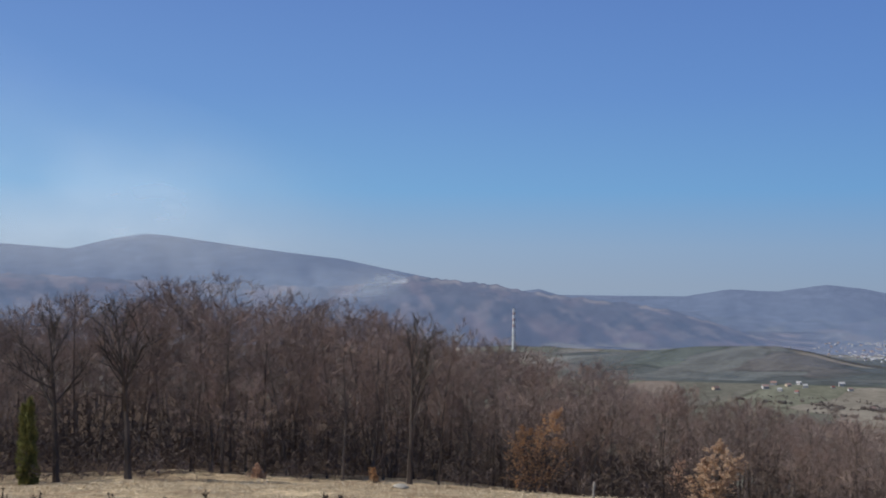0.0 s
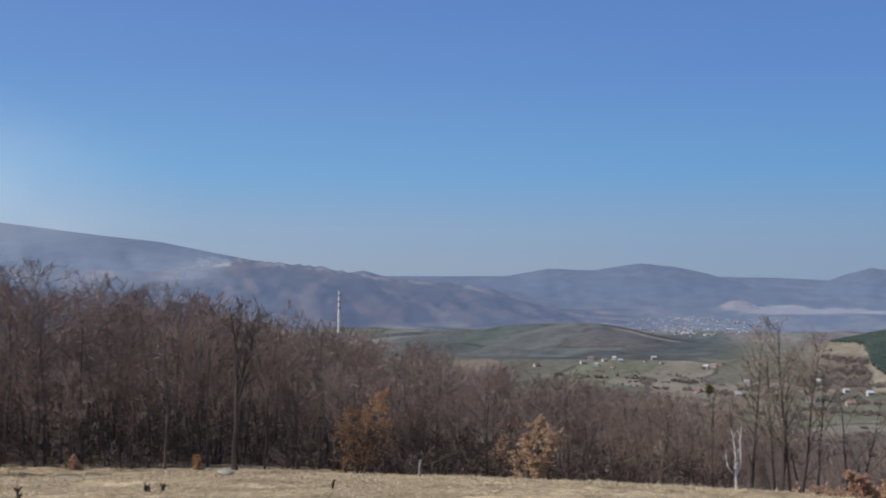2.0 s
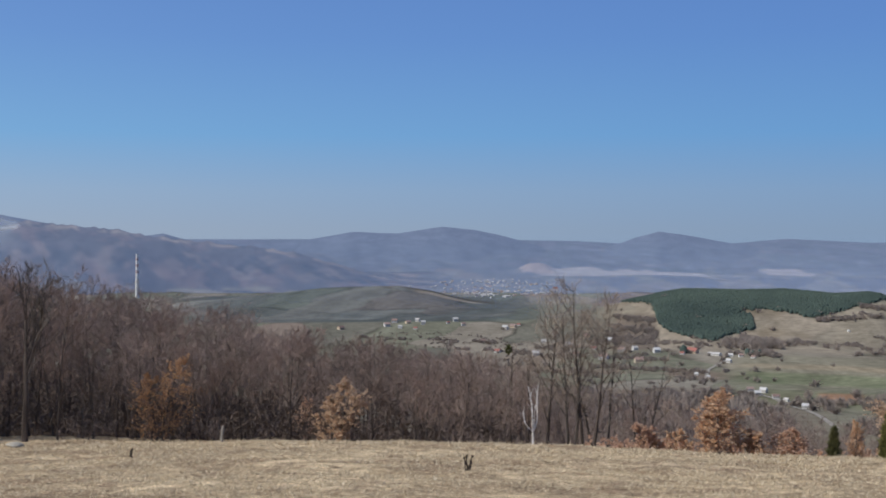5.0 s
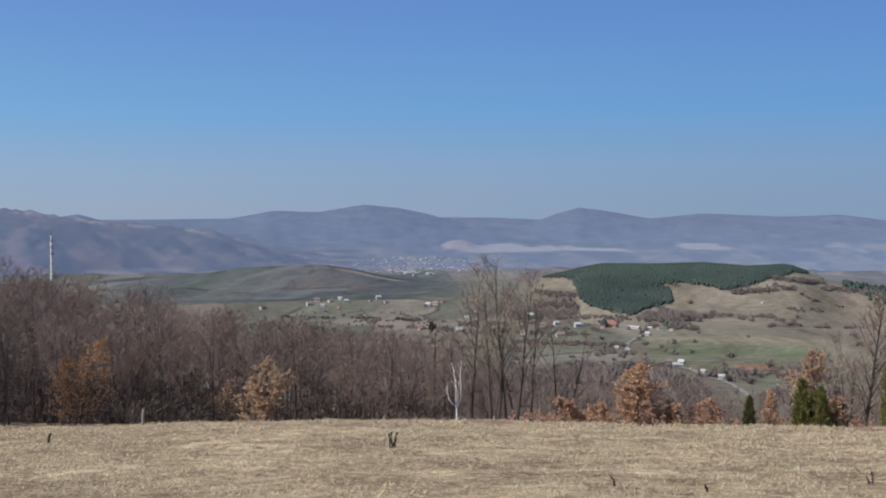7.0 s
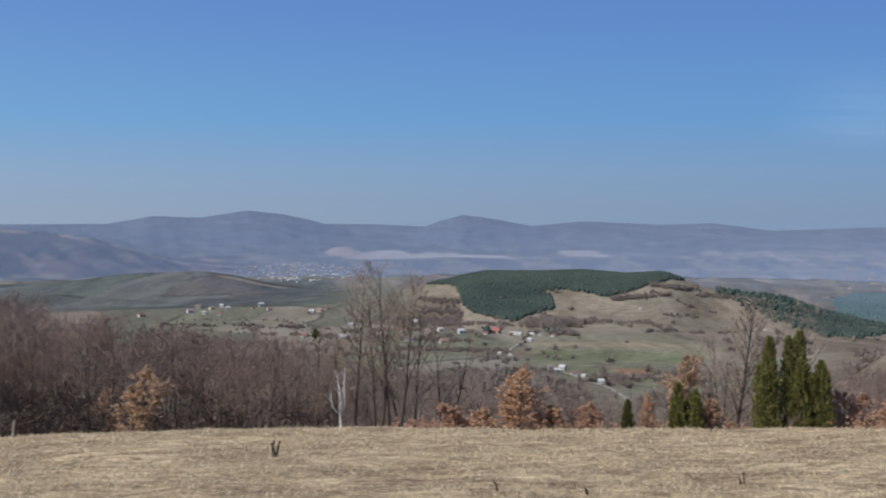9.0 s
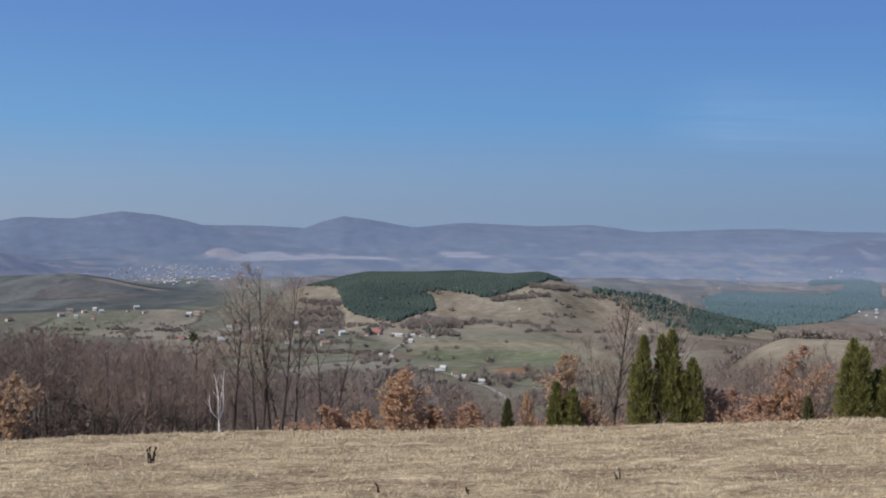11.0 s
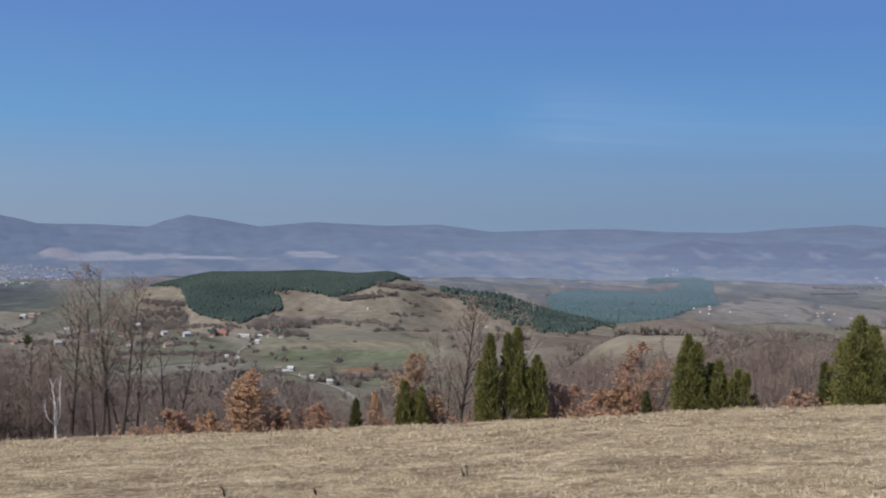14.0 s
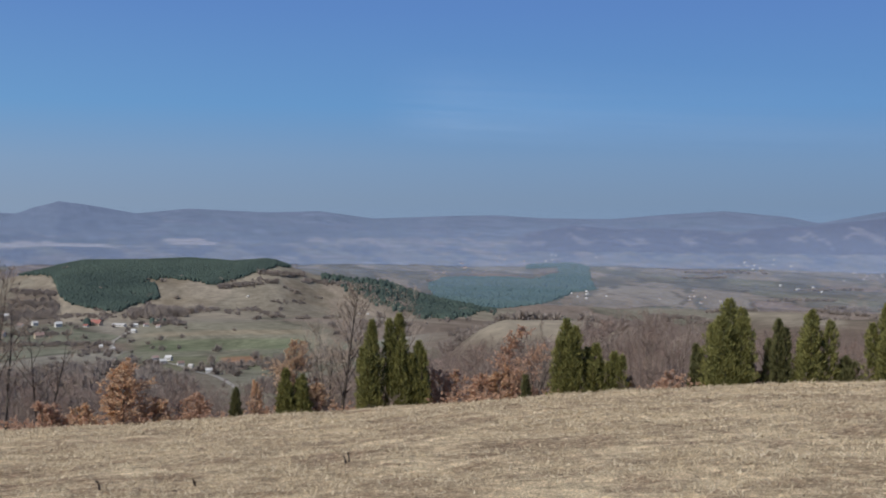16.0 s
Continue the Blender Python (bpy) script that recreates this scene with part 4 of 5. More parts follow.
for az, r, e, seed, w, lobes, mat, label in [
        (46.05, 37.6, -6.3, 1, 0.85, 4, JUNIPER, "columnar green juniper at the meadow's brow"),
        (47.4, 37.9, -5.95, 2, 1.0, 5, JUNIPER, "tall pointed green juniper at the meadow's brow"),
        (48.5, 38.0, -7.4, 3, 0.8, 4, JUNIPER, "bushy green juniper beside a taller one"),
        (41.6, 37.4, -8.75, 4, 0.6, 3, JUNIPER, "bushy green juniper before a leafy oak"),
        (42.45, 37.3, -9.1, 5, 0.6, 3, JUNIPER, "low green juniper before a leafy oak"),
        (39.0, 37.4, -9.7, 6, 0.4, 2, JUNIPER_DARK, "small dark juniper at the brow"),
        (56.3, 37.8, -6.15, 7, 1.05, 5, JUNIPER, "dense green juniper at the brow"),
        (57.7, 37.8, -7.4, 8, 0.9, 5, JUNIPER, "low spreading green juniper"),
        (58.7, 38.0, -7.8, 9, 0.7, 4, JUNIPER, "low spreading green juniper"),
        (64.5, 37.6, -4.95, 10, 1.5, 7, JUNIPER, "large conical green juniper at the brow"),
        (66.95, 38.2, -5.9, 11, 0.75, 4, JUNIPER_DARK, "dark slim juniper at the brow"),
        (68.5, 38.0, -5.4, 12, 1.15, 5, JUNIPER, "bushy green juniper with a pointed top"),
        (70.1, 38.4, -7.6, 13, 0.9, 4, JUNIPER_DARK, "low dark juniper at the brow"),
        (72.0, 38.0, -4.9, 14, 1.0, 4, JUNIPER, "tall green juniper at the brow"),
        (54.2, 37.8, -9.1, 15, 0.35, 2, JUNIPER_DARK, "small dark juniper among oak bushes"),
        (62.9, 38.2, -7.3, 17, 0.5, 3, JUNIPER_DARK, "small dark juniper beside a large one"),
        (-20.5, 37.6, -5.8, 16, 0.55, 2, JUNIPER, "columnar green juniper before the wood")]:
    juniper(az, r, e, seed, w, lobes, mat, label)


# ---- on the meadow ----
def meadow_meets(az, e):
    return meets(az, e, 4.0, BROW)


for az, e, hh, label in [(20.6, -12.45, 0.38, "dark dead thistle stalks on the meadow"), (3.4, -11.35, 0.22, "dark tuft of dead stalks on the meadow"), (-14.0, -11.2, 0.2, "dark tuft of dead stalks on the meadow"),
                         (-12.0, -11.1, 0.26, "dark tuft of dead stalks on the meadow"), (-5.9, -11.2, 0.18, "dark tuft of dead stalks on the meadow"), (-5.2, -11.2, 0.2, "dark tuft of dead stalks on the meadow"),
                         (44.7, -13.5, 0.16, "bent dead stalk on the meadow"), (32.2, -14.3, 0.12, "short dead stalks on the meadow"), (36.9, -14.4, 0.12, "short dead stalks on the meadow"),
                         (-16.5, -11.0, 0.3, "dark tuft of dead stalks on the meadow"), (-20.0, -10.9, 0.34, "dark tuft of dead stalks on the meadow"), (-21.6, -10.9, 0.36, "dark tuft of dead stalks on the meadow")]:
    r = meadow_meets(az, e)
    ob = thing("dead_plant", stand(az, r), label, "dead plant", "dead plants on the meadow")
    rp = random.Random(int(az * 10) + 900)
    s, lf = Shape(), Shape()
    for k in range(5 if hh > 0.17 else 3):
        p = Vector((rp.gauss(0, hh * 0.12), rp.gauss(0, hh * 0.12), -0.03))
        pts = limb(rp, p, Vector((rp.gauss(-0.12, 0.2), rp.gauss(0, 0.15), 1)), hh * rp.uniform(0.55, 1.25), 4, 0.05, 0.15)
        s.tube(pts, [0.016, 0.014, 0.012, 0.01, 0.005], 4)
        for j in range(7 if hh > 0.17 else 1):
            q, ax = along(pts, rp.uniform(0.2, 1.0))
            lf.leaf(q, rand_dir(rp, ax, 0.5), rp.uniform(0.04, 0.08), rp)
    part("stalks", s.mesh("stalks", BARK), ob)
    part("leaves", lf.mesh("leaves", varied("withered_leaves", (0.05, 0.04, 0.033), (0.09, 0.07, 0.055), 10) if "withered_leaves" not in bpy.data.materials else bpy.data.materials["withered_leaves"]), ob)

# a pale boulder, and a leaning post at the brow
bm = bmesh.new()
bmesh.ops.create_icosphere(bm, subdivisions=3, radius=0.25)
for v in bm.verts:
    v.co *= 1 + 0.25 * noise.noise(v.co * 4)
    v.co.z *= 0.32
me = bpy.data.meshes.new("boulder")
bm.to_mesh(me)
bm.free()
me.materials.append(STONE)
for p in me.polygons:
    p.use_smooth = True
ob = tagged(new("boulder", me), "pale weathered boulder in the grass", "boulder")
ob.location = at(-2.1, 34.6, 0.05)
post = Shape()
post.tube([Vector((0, 0, -0.3)), Vector((0.02, 0, 0.25)), Vector((0.05, 0.01, 0.5))], [0.045, 0.043, 0.038], 8, True)
ob = tagged(new("fence_post", post.mesh("fence_post", GREYWOOD)), "short grey leaning wooden post at the brow", "post")
ob.location = at(7.85, 35.2)

# dry grass: bent blades and matted tufts
def grass(n, seed, size, label, a0, a1, r0, r1, clump=0.0, low=0.8):
    g = np.random.default_rng(seed)
    az = g.uniform(a0, a1, n)
    r = np.sqrt(g.uniform(r0 ** 2, r1 ** 2, n))
    x, y = r * np.sin(np.radians(az)), r * np.cos(np.radians(az))
    keep = (wavy(x, y, 1.6, 2.0) + wavy(x, y, 5.0, 6.0) * 0.8 + g.normal(0, 0.6, n)) > -0.1
    if clump:
        keep &= (wavy(x, y, 0.45, 7.0) + 0.5 * wavy(x, y, 1.7, 3.0)) > clump
    az, r, x, y = az[keep], r[keep], x[keep], y[keep]
    n = len(az)
    z = height(az, r)
    ln = size * g.uniform(0.5, 1.5, n)
    th = g.uniform(0, 6.283, n)
    lay = g.uniform(low, 1.5, n)
    d = np.stack([np.cos(th) * np.sin(lay), np.sin(th) * np.sin(lay), np.cos(lay)], 1)
    side = np.stack([-np.sin(th), np.cos(th), np.zeros(n)], 1) * (0.006 + 0.00025 * r)[:, None]
    p = np.stack([x, y, z - 0.01], 1)
    v = np.stack([p - side, p + side, p + d * ln[:, None]], 1).reshape(-1, 3)
    me = bpy.data.meshes.new("dry_grass")
    me.vertices.add(3 * n), me.loops.add(3 * n), me.polygons.add(n)
    me.vertices.foreach_set("co", v.astype(np.float32).ravel())
    me.loops.foreach_set("vertex_index", np.arange(3 * n))
    me.polygons.foreach_set("loop_start", np.arange(n) * 3)
    me.materials.append(STRAW)
    me.update(calc_edges=True)
    return tagged(new("dry_grass", me), label, "grass", kind="stuff")


def tussocks(n, blades, seed, label, a0, a1, r0, r1):
    """Clumps of straw: blades that spread from common roots."""
    g = np.random.default_rng(seed)
    az = g.uniform(a0, a1, n)
    r = np.sqrt(g.uniform(r0 ** 2, r1 ** 2, n))
    x, y = r * np.sin(np.radians(az)), r * np.cos(np.radians(az))
    keep = wavy(x, y, 0.8, 2.0) + 0.9 * wavy(x, y, 3.1, 6.0) + g.normal(0, 0.35, n) > 0.25
    az, r, x, y = az[keep], r[keep], x[keep], y[keep]
    z = height(az, r)
    size = g.uniform(0.04, 0.13, len(az))
    pick = np.repeat(np.arange(len(az)), blades)
    m = len(pick)
    th, lean = g.uniform(0, 6.283, m), g.uniform(0.85, 1.5, m)
    off = np.sqrt(g.random(m)) * size[pick] * 0.8
    p = np.stack([x[pick] + np.cos(th) * off, y[pick] + np.sin(th) * off, z[pick] - 0.02], 1)
    d = np.stack([np.cos(th) * np.sin(lean), np.sin(th) * np.sin(lean), np.cos(lean)], 1)
    turn = th + g.normal(0, 0.6, m) + 1.57
    side = np.stack([np.cos(turn), np.sin(turn), np.zeros(m)], 1) * (0.004 + 0.00022 * r[pick])[:, None]
    v = np.stack([p - side, p + side, p + d * (size[pick] * g.uniform(0.6, 1.5, m))[:, None]], 1).reshape(-1, 3)
    me = bpy.data.meshes.new("straw_tussocks")
    me.vertices.add(3 * m), me.loops.add(3 * m), me.polygons.add(m)
    me.vertices.foreach_set("co", v.astype(np.float32).ravel())
    me.loops.foreach_set("vertex_index", np.arange(3 * m))
    me.polygons.foreach_set("loop_start", np.arange(m) * 3)
    me.materials.append(STRAW)
    me.update(calc_edges=True)
    return tagged(new("straw_tussocks", me), label, "grass", kind="stuff")


tussocks(66000, 16, 8, "tussocks of bleached straw over the meadow", -26, 76, 9, 36)
grass(160000, 3, 0.075, "bleached matted dry grass of the meadow", -26, 76, 8, 36)
grass(380000, 5, 0.075, "pale straw tussocks scattered over the meadow", -26, 76, 9, 35, 0.75, 0.35)
grass(26000, 4, 0.17, "longer straw tufts along the meadow's brow", -26, 76, 32.5, 37)


# ---- pines, bushes on the hill ----
def pine_source(seed, n=5):
    """A pine crown seen from afar: a ragged dome drawn to a blunt tip."""
    rc = random.Random(seed)
    v, f = [], []
    for z, rad in ((0.1, 0.42), (0.6, 0.36)):
        for k in range(n):
            a = 6.283 * k / n + rc.uniform(-0.25, 0.25)
            q = rad * rc.uniform(0.8, 1.2)
            v.append((q * math.cos(a), q * math.sin(a), z + rc.uniform(-0.08, 0.08)))
    v.append((rc.uniform(-0.08, 0.08), rc.uniform(-0.08, 0.08), 1.0))
    for k in range(n):
        a, b = k, (k + 1) % n
        f += [(a, b, b + n), (a, b + n, a + n), (a + n, b + n, 2 * n)]
    return np.array(v), np.array(f)


def bush_source(seed, n=42, w=1.0):
    rc = random.Random(seed)
    s = Shape()
    for i in range(n):
        d = rand_dir(rc, Vector((0, 0, 1)), rc.uniform(0, 1.2))
        p = Vector((rc.gauss(0, 0.16), rc.gauss(0, 0.16), rc.uniform(0, 0.25)))
        q = p + d * rc.uniform(0.3, 0.75)
        s.twig(p, q, rc.uniform(0.04, 0.09) * w, rc)
        s.twig(p.lerp(q, 0.5), q + Vector((rc.gauss(0, 0.15), rc.gauss(0, 0.15), rc.uniform(0, 0.2))), 0.035 * w, rc)
    return triangles(s)


cones = [pine_source(k) for k in range(5)]
rp = random.Random(21)
spots = []
gp = np.random.default_rng(22)
pa, pr = gp.uniform(28, 42.4, 60000), gp.uniform(940, 1312, 60000)
pe = sightline(pa, pr)
wood_here = inside(PINE_EDGE, pa, pe + 0.03 * np.sin(pa * 7 + 2 * np.sin(pa * 2.7)) + gp.normal(0, 0.045, len(pa)))
for az, r in zip(pa[wood_here], pr[wood_here]):
    spots.append((rp.randrange(5), stand(az, r, rp.random() * 6, rp.uniform(2.7, 3.9) * (0.75 if az < 30.3 or az > 41.2 else 1))))
pa, pr = gp.uniform(43.4, 52.6, 11000), gp.uniform(900, 1300, 11000)
pe = sightline(pa, pr)
wood_here = (pe > table(pa, SPUR_FOOT) + gp.normal(0, 0.08, len(pa)) + 0.12 * np.sin(pa * 5)) & (gp.random(len(pa)) < table(pa, [(43.4, 0.12), (45.5, 0.25), (46.5, 0.42), (48.2, 0.45), (49, 0.95), (50, 1), (52.6, 0.8)]))
for az, r in zip(pa[wood_here], pr[wood_here]):
    spots.append((rp.randrange(5), stand(az, r, rp.random() * 6, rp.uniform(2.6, 5.2) * (1.25 if 1240 < r else 1) * (1 if az < 51.5 else 0.7))))
for az, e, h in [(31.75, -6.3, 7), (31.85, -6.3, 5), (34.9, -6.25, 5), (35.2, -6.28, 4), (35.5, -6.3, 5)]:
    spots.append((rp.randrange(5), stand(az, meets(az, e, 420), 0, h)))
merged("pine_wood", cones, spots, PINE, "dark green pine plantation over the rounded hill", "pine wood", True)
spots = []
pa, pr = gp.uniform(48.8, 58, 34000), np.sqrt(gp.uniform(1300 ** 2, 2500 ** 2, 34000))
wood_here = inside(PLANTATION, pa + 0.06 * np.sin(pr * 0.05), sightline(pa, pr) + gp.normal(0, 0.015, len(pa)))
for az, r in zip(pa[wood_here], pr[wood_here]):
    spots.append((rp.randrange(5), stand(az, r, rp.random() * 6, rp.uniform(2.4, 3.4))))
# foliage colour paler and bluer than the near pines, imitating haze
merged("pine_plantation", cones, spots, varied("hazed_pine_foliage", (0.075, 0.125, 0.14), (0.09, 0.14, 0.15), 0.01, rand=0.1, island=True), "pine plantation on the valley floor, blued for distance haze", "pine wood", True)
bushes = [bush_source(k) for k in range(4)] + [bush_source(10 + k, 70, 0.6) for k in range(4)]
spots = []
for i in range(2600):
    az, r = rp.uniform(14, 75), rp.uniform(330, 1250)
    x, y = r * math.sin(radians(az)), r * math.cos(radians(az))
    w = float(wavy(np.array(x), np.array(y), 70, 3.3)) + 0.6 * float(wavy(np.array(x), np.array(y), 24, 1.3))
    if w < 0.62 and rp.random() > 0.02:
        continue
    spots.append((rp.randrange(4), stand(az, r, rp.random() * 6, rp.uniform(2.5, 6.5))))
for a0, a1, r0, r1, n in [(20, 26, 980, 900, 60), (16, 23, 900, 840, 60), (33, 36.5, 880, 860, 45), (40, 44, 900, 930, 50), (38.5, 43.5, 1170, 1150, 45), (24, 29, 1000, 930, 60), (15, 22, 1150, 1060, 60), (20, 27, 800, 760, 60), (44, 49, 760, 800, 50), (30, 36, 620, 640, 60), (36, 42, 600, 560, 60)]:
    for i in range(n):  # hedgerows
        t = rp.random()
        if math.sin(t * 19 + a0) < -0.35:
            continue
        spots.append((rp.randrange(4), stand(a0 + (a1 - a0) * t, r0 + (r1 - r0) * t + 12 * math.sin(t * 7 + a1) + rp.gauss(0, 3), rp.random() * 6, rp.uniform(2, 5))))
for a0, a1, e0, e1, n, h0, h1 in [(37.2, 38.2, -5.62, -5.64, 40, 3, 5), (38.5, 40.0, -5.72, -5.62, 60, 2, 3.5), (39.9, 40.8, -5.64, -5.9, 40, 2.5, 4), (40.8, 42.6, -5.27, -5.29, 45, 2, 3.5), (33.7, 36.4, -5.75, -5.7, 70, 4, 9), (34.6, 36.4, -5.5, -5.9, 80, 5, 9), (35.2, 36.3, -6.2, -6.3, 50, 4, 7), (28.2, 30.3, -4.5, -4.7, 80, 3, 6), (28, 30.4, -5.0, -5.3, 80, 3, 6), (30.5, 33, -5.75, -5.9, 60, 3, 5), (38.2, 41.2, -4.5, -4.25, 150, 3, 6), (40.2, 42.6, -3.75, -3.95, 110, 4, 7), (42.4, 46.5, -4.2, -4.5, 160, 3.5, 6), (44.6, 48.6, -4.4, -5.0, 170, 3, 5.5), (45.6, 48.8, -4.9, -5.7, 170, 3, 5.5),
                             (38, 43, -8.6, -8.3, 80, 2.5, 4.5), (16, 22, -5.4, -5.5, 40, 1.5, 3), (19, 27, -5.9, -6.1, 70, 2, 4), (23, 31, -6.5, -6.7, 120, 2.5, 5), (27, 33, -7.1, -7.3, 90, 2.5, 5)]:
    for i in range(n):  # hedges and thickets on the farmed slope
        t = rp.random()
        az = a0 + (a1 - a0) * t
        spots.append((rp.randrange(8), stand(az, meets(az, e0 + (e1 - e0) * t + rp.gauss(0, 0.05), 420, 1330), rp.random() * 6, rp.uniform(h0, h1) * 0.8)))
for i in range(1500):  # bare woodland on the lower slope
    az, r = rp.uniform(18, 46), rp.uniform(390, 640)
    if rp.random() < (az - 30) / 14 or math.sin(az * 1.9 + r * 0.02) + math.sin(az * 0.8 - r * 0.03) < -0.4:
        continue
    if 34.2 < az < 39.6 and abs(r - (700 - 55 * (az - 34.4))) < 70:
        continue
    spots.append((4 + rp.randrange(4), stand(az, r, rp.random() * 6, rp.uniform(4, 8.5))))
for i in range(800):  # orchards and thickets round the scattered houses
    az, r = rp.uniform(15, 34), rp.uniform(560, 1150)
    if math.sin(az * 2.3 + r * 0.013) + math.sin(az * 0.9 - r * 0.021) < 0.1:
        continue
    spots.append((rp.randrange(4), stand(az, r, rp.random() * 6, rp.uniform(2.0, 4.5))))
for i in range(420):  # wood along the eastern shoulder
    az, r = rp.uniform(50, 78), rp.gauss(425, 15)
    if math.sin(az * 1.3) + 0.5 * math.sin(az * 3.1) < -0.5:
        continue
    spots.append((rp.randrange(4), stand(az, r, rp.random() * 6, rp.uniform(2.5, 4.0) + (1.0 if az < 60 else 0))))
for k in range(16):  # tree rows on the plain
    a0, r0 = rp.uniform(44, 72), rp.uniform(1150, 2250)
    sl, ln = rp.uniform(-60, 60), rp.uniform(1.5, 5)
    for i in range(45):
        t = rp.random()
        az = a0 + ln * t
        if 49.5 < az < 58 and 1400 < r0 + sl * t < 2300:
            continue
        spots.append((rp.randrange(4), stand(az, r0 + sl * t + rp.gauss(0, 6), rp.random() * 6, rp.uniform(3, 7))))
for i in range(150):  # scrub under the small field beside the pines
    spots.append((4 + rp.randrange(4), stand(rp.uniform(27.8, 30.4), rp.uniform(1000, 1140), rp.random() * 6, rp.uniform(3, 6))))
for i in range(260):  # grove beside the farm and under the plantation
    az, r = rp.gauss(35.3, 0.65), rp.gauss(975, 18)
    spots.append((4 + rp.randrange(4), stand(az, r, rp.random() * 6, rp.uniform(5, 10))))
for i in range(130):
    az, r = rp.gauss(52.5, 1.3), rp.gauss(560, 40)
    spots.append((rp.randrange(4), stand(az, r, rp.random() * 6, rp.uniform(3, 7))))
merged("bushes", bushes, spots, BUSH, "bare grey-brown thickets and hedges on the hill pastures", "bushes")


# ---- houses ----
def box(bm, x0, x1, y0, y1, z0, z1):
    vs = [bm.verts.new(c) for c in ((x0, y0, z0), (x1, y0, z0), (x1, y1, z0), (x0, y1, z0), (x0, y0, z1), (x1, y0, z1), (x1, y1, z1), (x0, y1, z1))]
    for f in ((0, 3, 2, 1), (4, 5, 6, 7), (0, 1, 5, 4), (1, 2, 6, 5), (2, 3, 7, 6), (3, 0, 4, 7)):
        bm.faces.new([vs[i] for i in f])
    return vs


def solid(name, mat, parent, fill, label=""):
    bm = bmesh.new()
    fill(bm)
    bmesh.ops.recalc_face_normals(bm, faces=bm.faces)
    me = bpy.data.meshes.new(name)
    bm.to_mesh(me)
    bm.free()
    me.materials.append(mat)
    return part(name, me, parent, label)


def house(w, d, h, wall, roof, label, rise=0.38):
    ob = thing("house", Matrix.Identity(4), label, "house", "houses of the valley")

    def walls(bm):
        box(bm, -w / 2, w / 2, -d / 2, d / 2, -3, h)
        for s in (-1, 1):
            bm.faces.new([bm.verts.new(c) for c in ((s * w / 2, -d / 2, h), (s * w / 2, d / 2, h), (s * w / 2, 0, h + d * rise))])

    def cover_(bm):
        o = 0.45
        for s in (-1, 1):
            a = [(x, s * (d / 2 + o), h - o * rise * 2 + k) for x in (-w / 2 - o, w / 2 + o) for k in (0, 0.22)]
            b = [(x, 0, h + d * rise + k) for x in (-w / 2 - o, w / 2 + o) for k in (0, 0.22)]
            v = [bm.verts.new(c) for c in a + b]
            for f in ((0, 2, 6, 4), (1, 5, 7, 3), (0, 1, 3, 2), (4, 6, 7, 5), (0, 4, 5, 1), (2, 3, 7, 6)):
                bm.faces.new([v[i] for i in f])
    solid("wall", wall, ob, walls)
    rf = solid("roof", roof, ob, cover_)
    solid("chimney", BROWNROOF, rf, lambda bm: box(bm, w * 0.2, w * 0.2 + 0.7, -0.35, 0.35, h + d * rise - 0.6, h + d * rise + 1.1))
    n = max(2, int(w // 3))
    for k in range(n):
        x = -w / 2 + w * (k + 0.5) / n
        solid("window", GLASS, ob, lambda bm: box(bm, x - 0.55, x + 0.55, -d / 2 - 0.06, -d / 2 + 0.05, h * 0.42, h * 0.42 + 1.3))
    return ob


KINDS = [house(11, 8, 4.5, WHITEWALL, BROWNROOF, "white rendered house with a brown tiled roof"),
         house(10, 8, 5.5, WHITEWALL, GREYROOF, "white rendered house with a pale sheet roof"),
         house(12, 9, 4.0, OCHREWALL, BROWNROOF, "ochre house with a brown tiled roof"),
         house(9, 7, 3.2, WHITEWALL, REDROOF, "small white house with a red tiled roof"),
         house(26, 11, 3.6, WHITEWALL, GREYROOF, "long low farm building with a pale sheet roof", 0.25),
         house(10, 8, 5.0, HAZEDWALL, GREYROOF, "town house with a sheet roof, walls greyed for distance haze"),
         house(20, 12, 4.6, OCHREWALL, REDROOF, "farmhouse with a broad red tiled roof", 0.5)]
rh = random.Random(31)


def put_house(kind, az, e, turn=None, size=1.0, near=420.0, far=2290.0):
    r = meets(az, e, near, far)
    face = radians(-az) + (rh.uniform(-0.6, 0.6) if turn is None else turn)
    c = copy_thing(KINDS[kind], Matrix.Translation(at(az, r)) @ Matrix.Rotation(face, 4, "Z"))
    c.scale = (size,) * 3
    return c


for kind, az, e, size in [(6, 32.2, -6.28, 1.0), (4, 33.3, -6.36, 0.9), (1, 34.1, -6.42, 0.8), (0, 34.6, -6.4, 0.8), (1, 34.0, -6.7, 0.8), (3, 31.7, -6.35, 0.9), (0, 35.2, -6.45, 0.7),
                          (0, 35.05, -8.1, 0.8), (1, 35.7, -8.15, 0.85), (1, 35.4, -8.3, 0.8), (0, 36.3, -8.42, 0.8), (1, 36.8, -8.55, 0.6), (1, 37.7, -8.84, 0.75), (1, 32.4, -7.4, 0.6), (1, 33.0, -7.5, 0.5),
                          (0, 45.5, -5.93, 0.6), (1, 45.9, -5.95, 0.5), (1, 39.7, -5.0, 0.5)]:
    put_house(kind, az, e, size=size * 0.42)
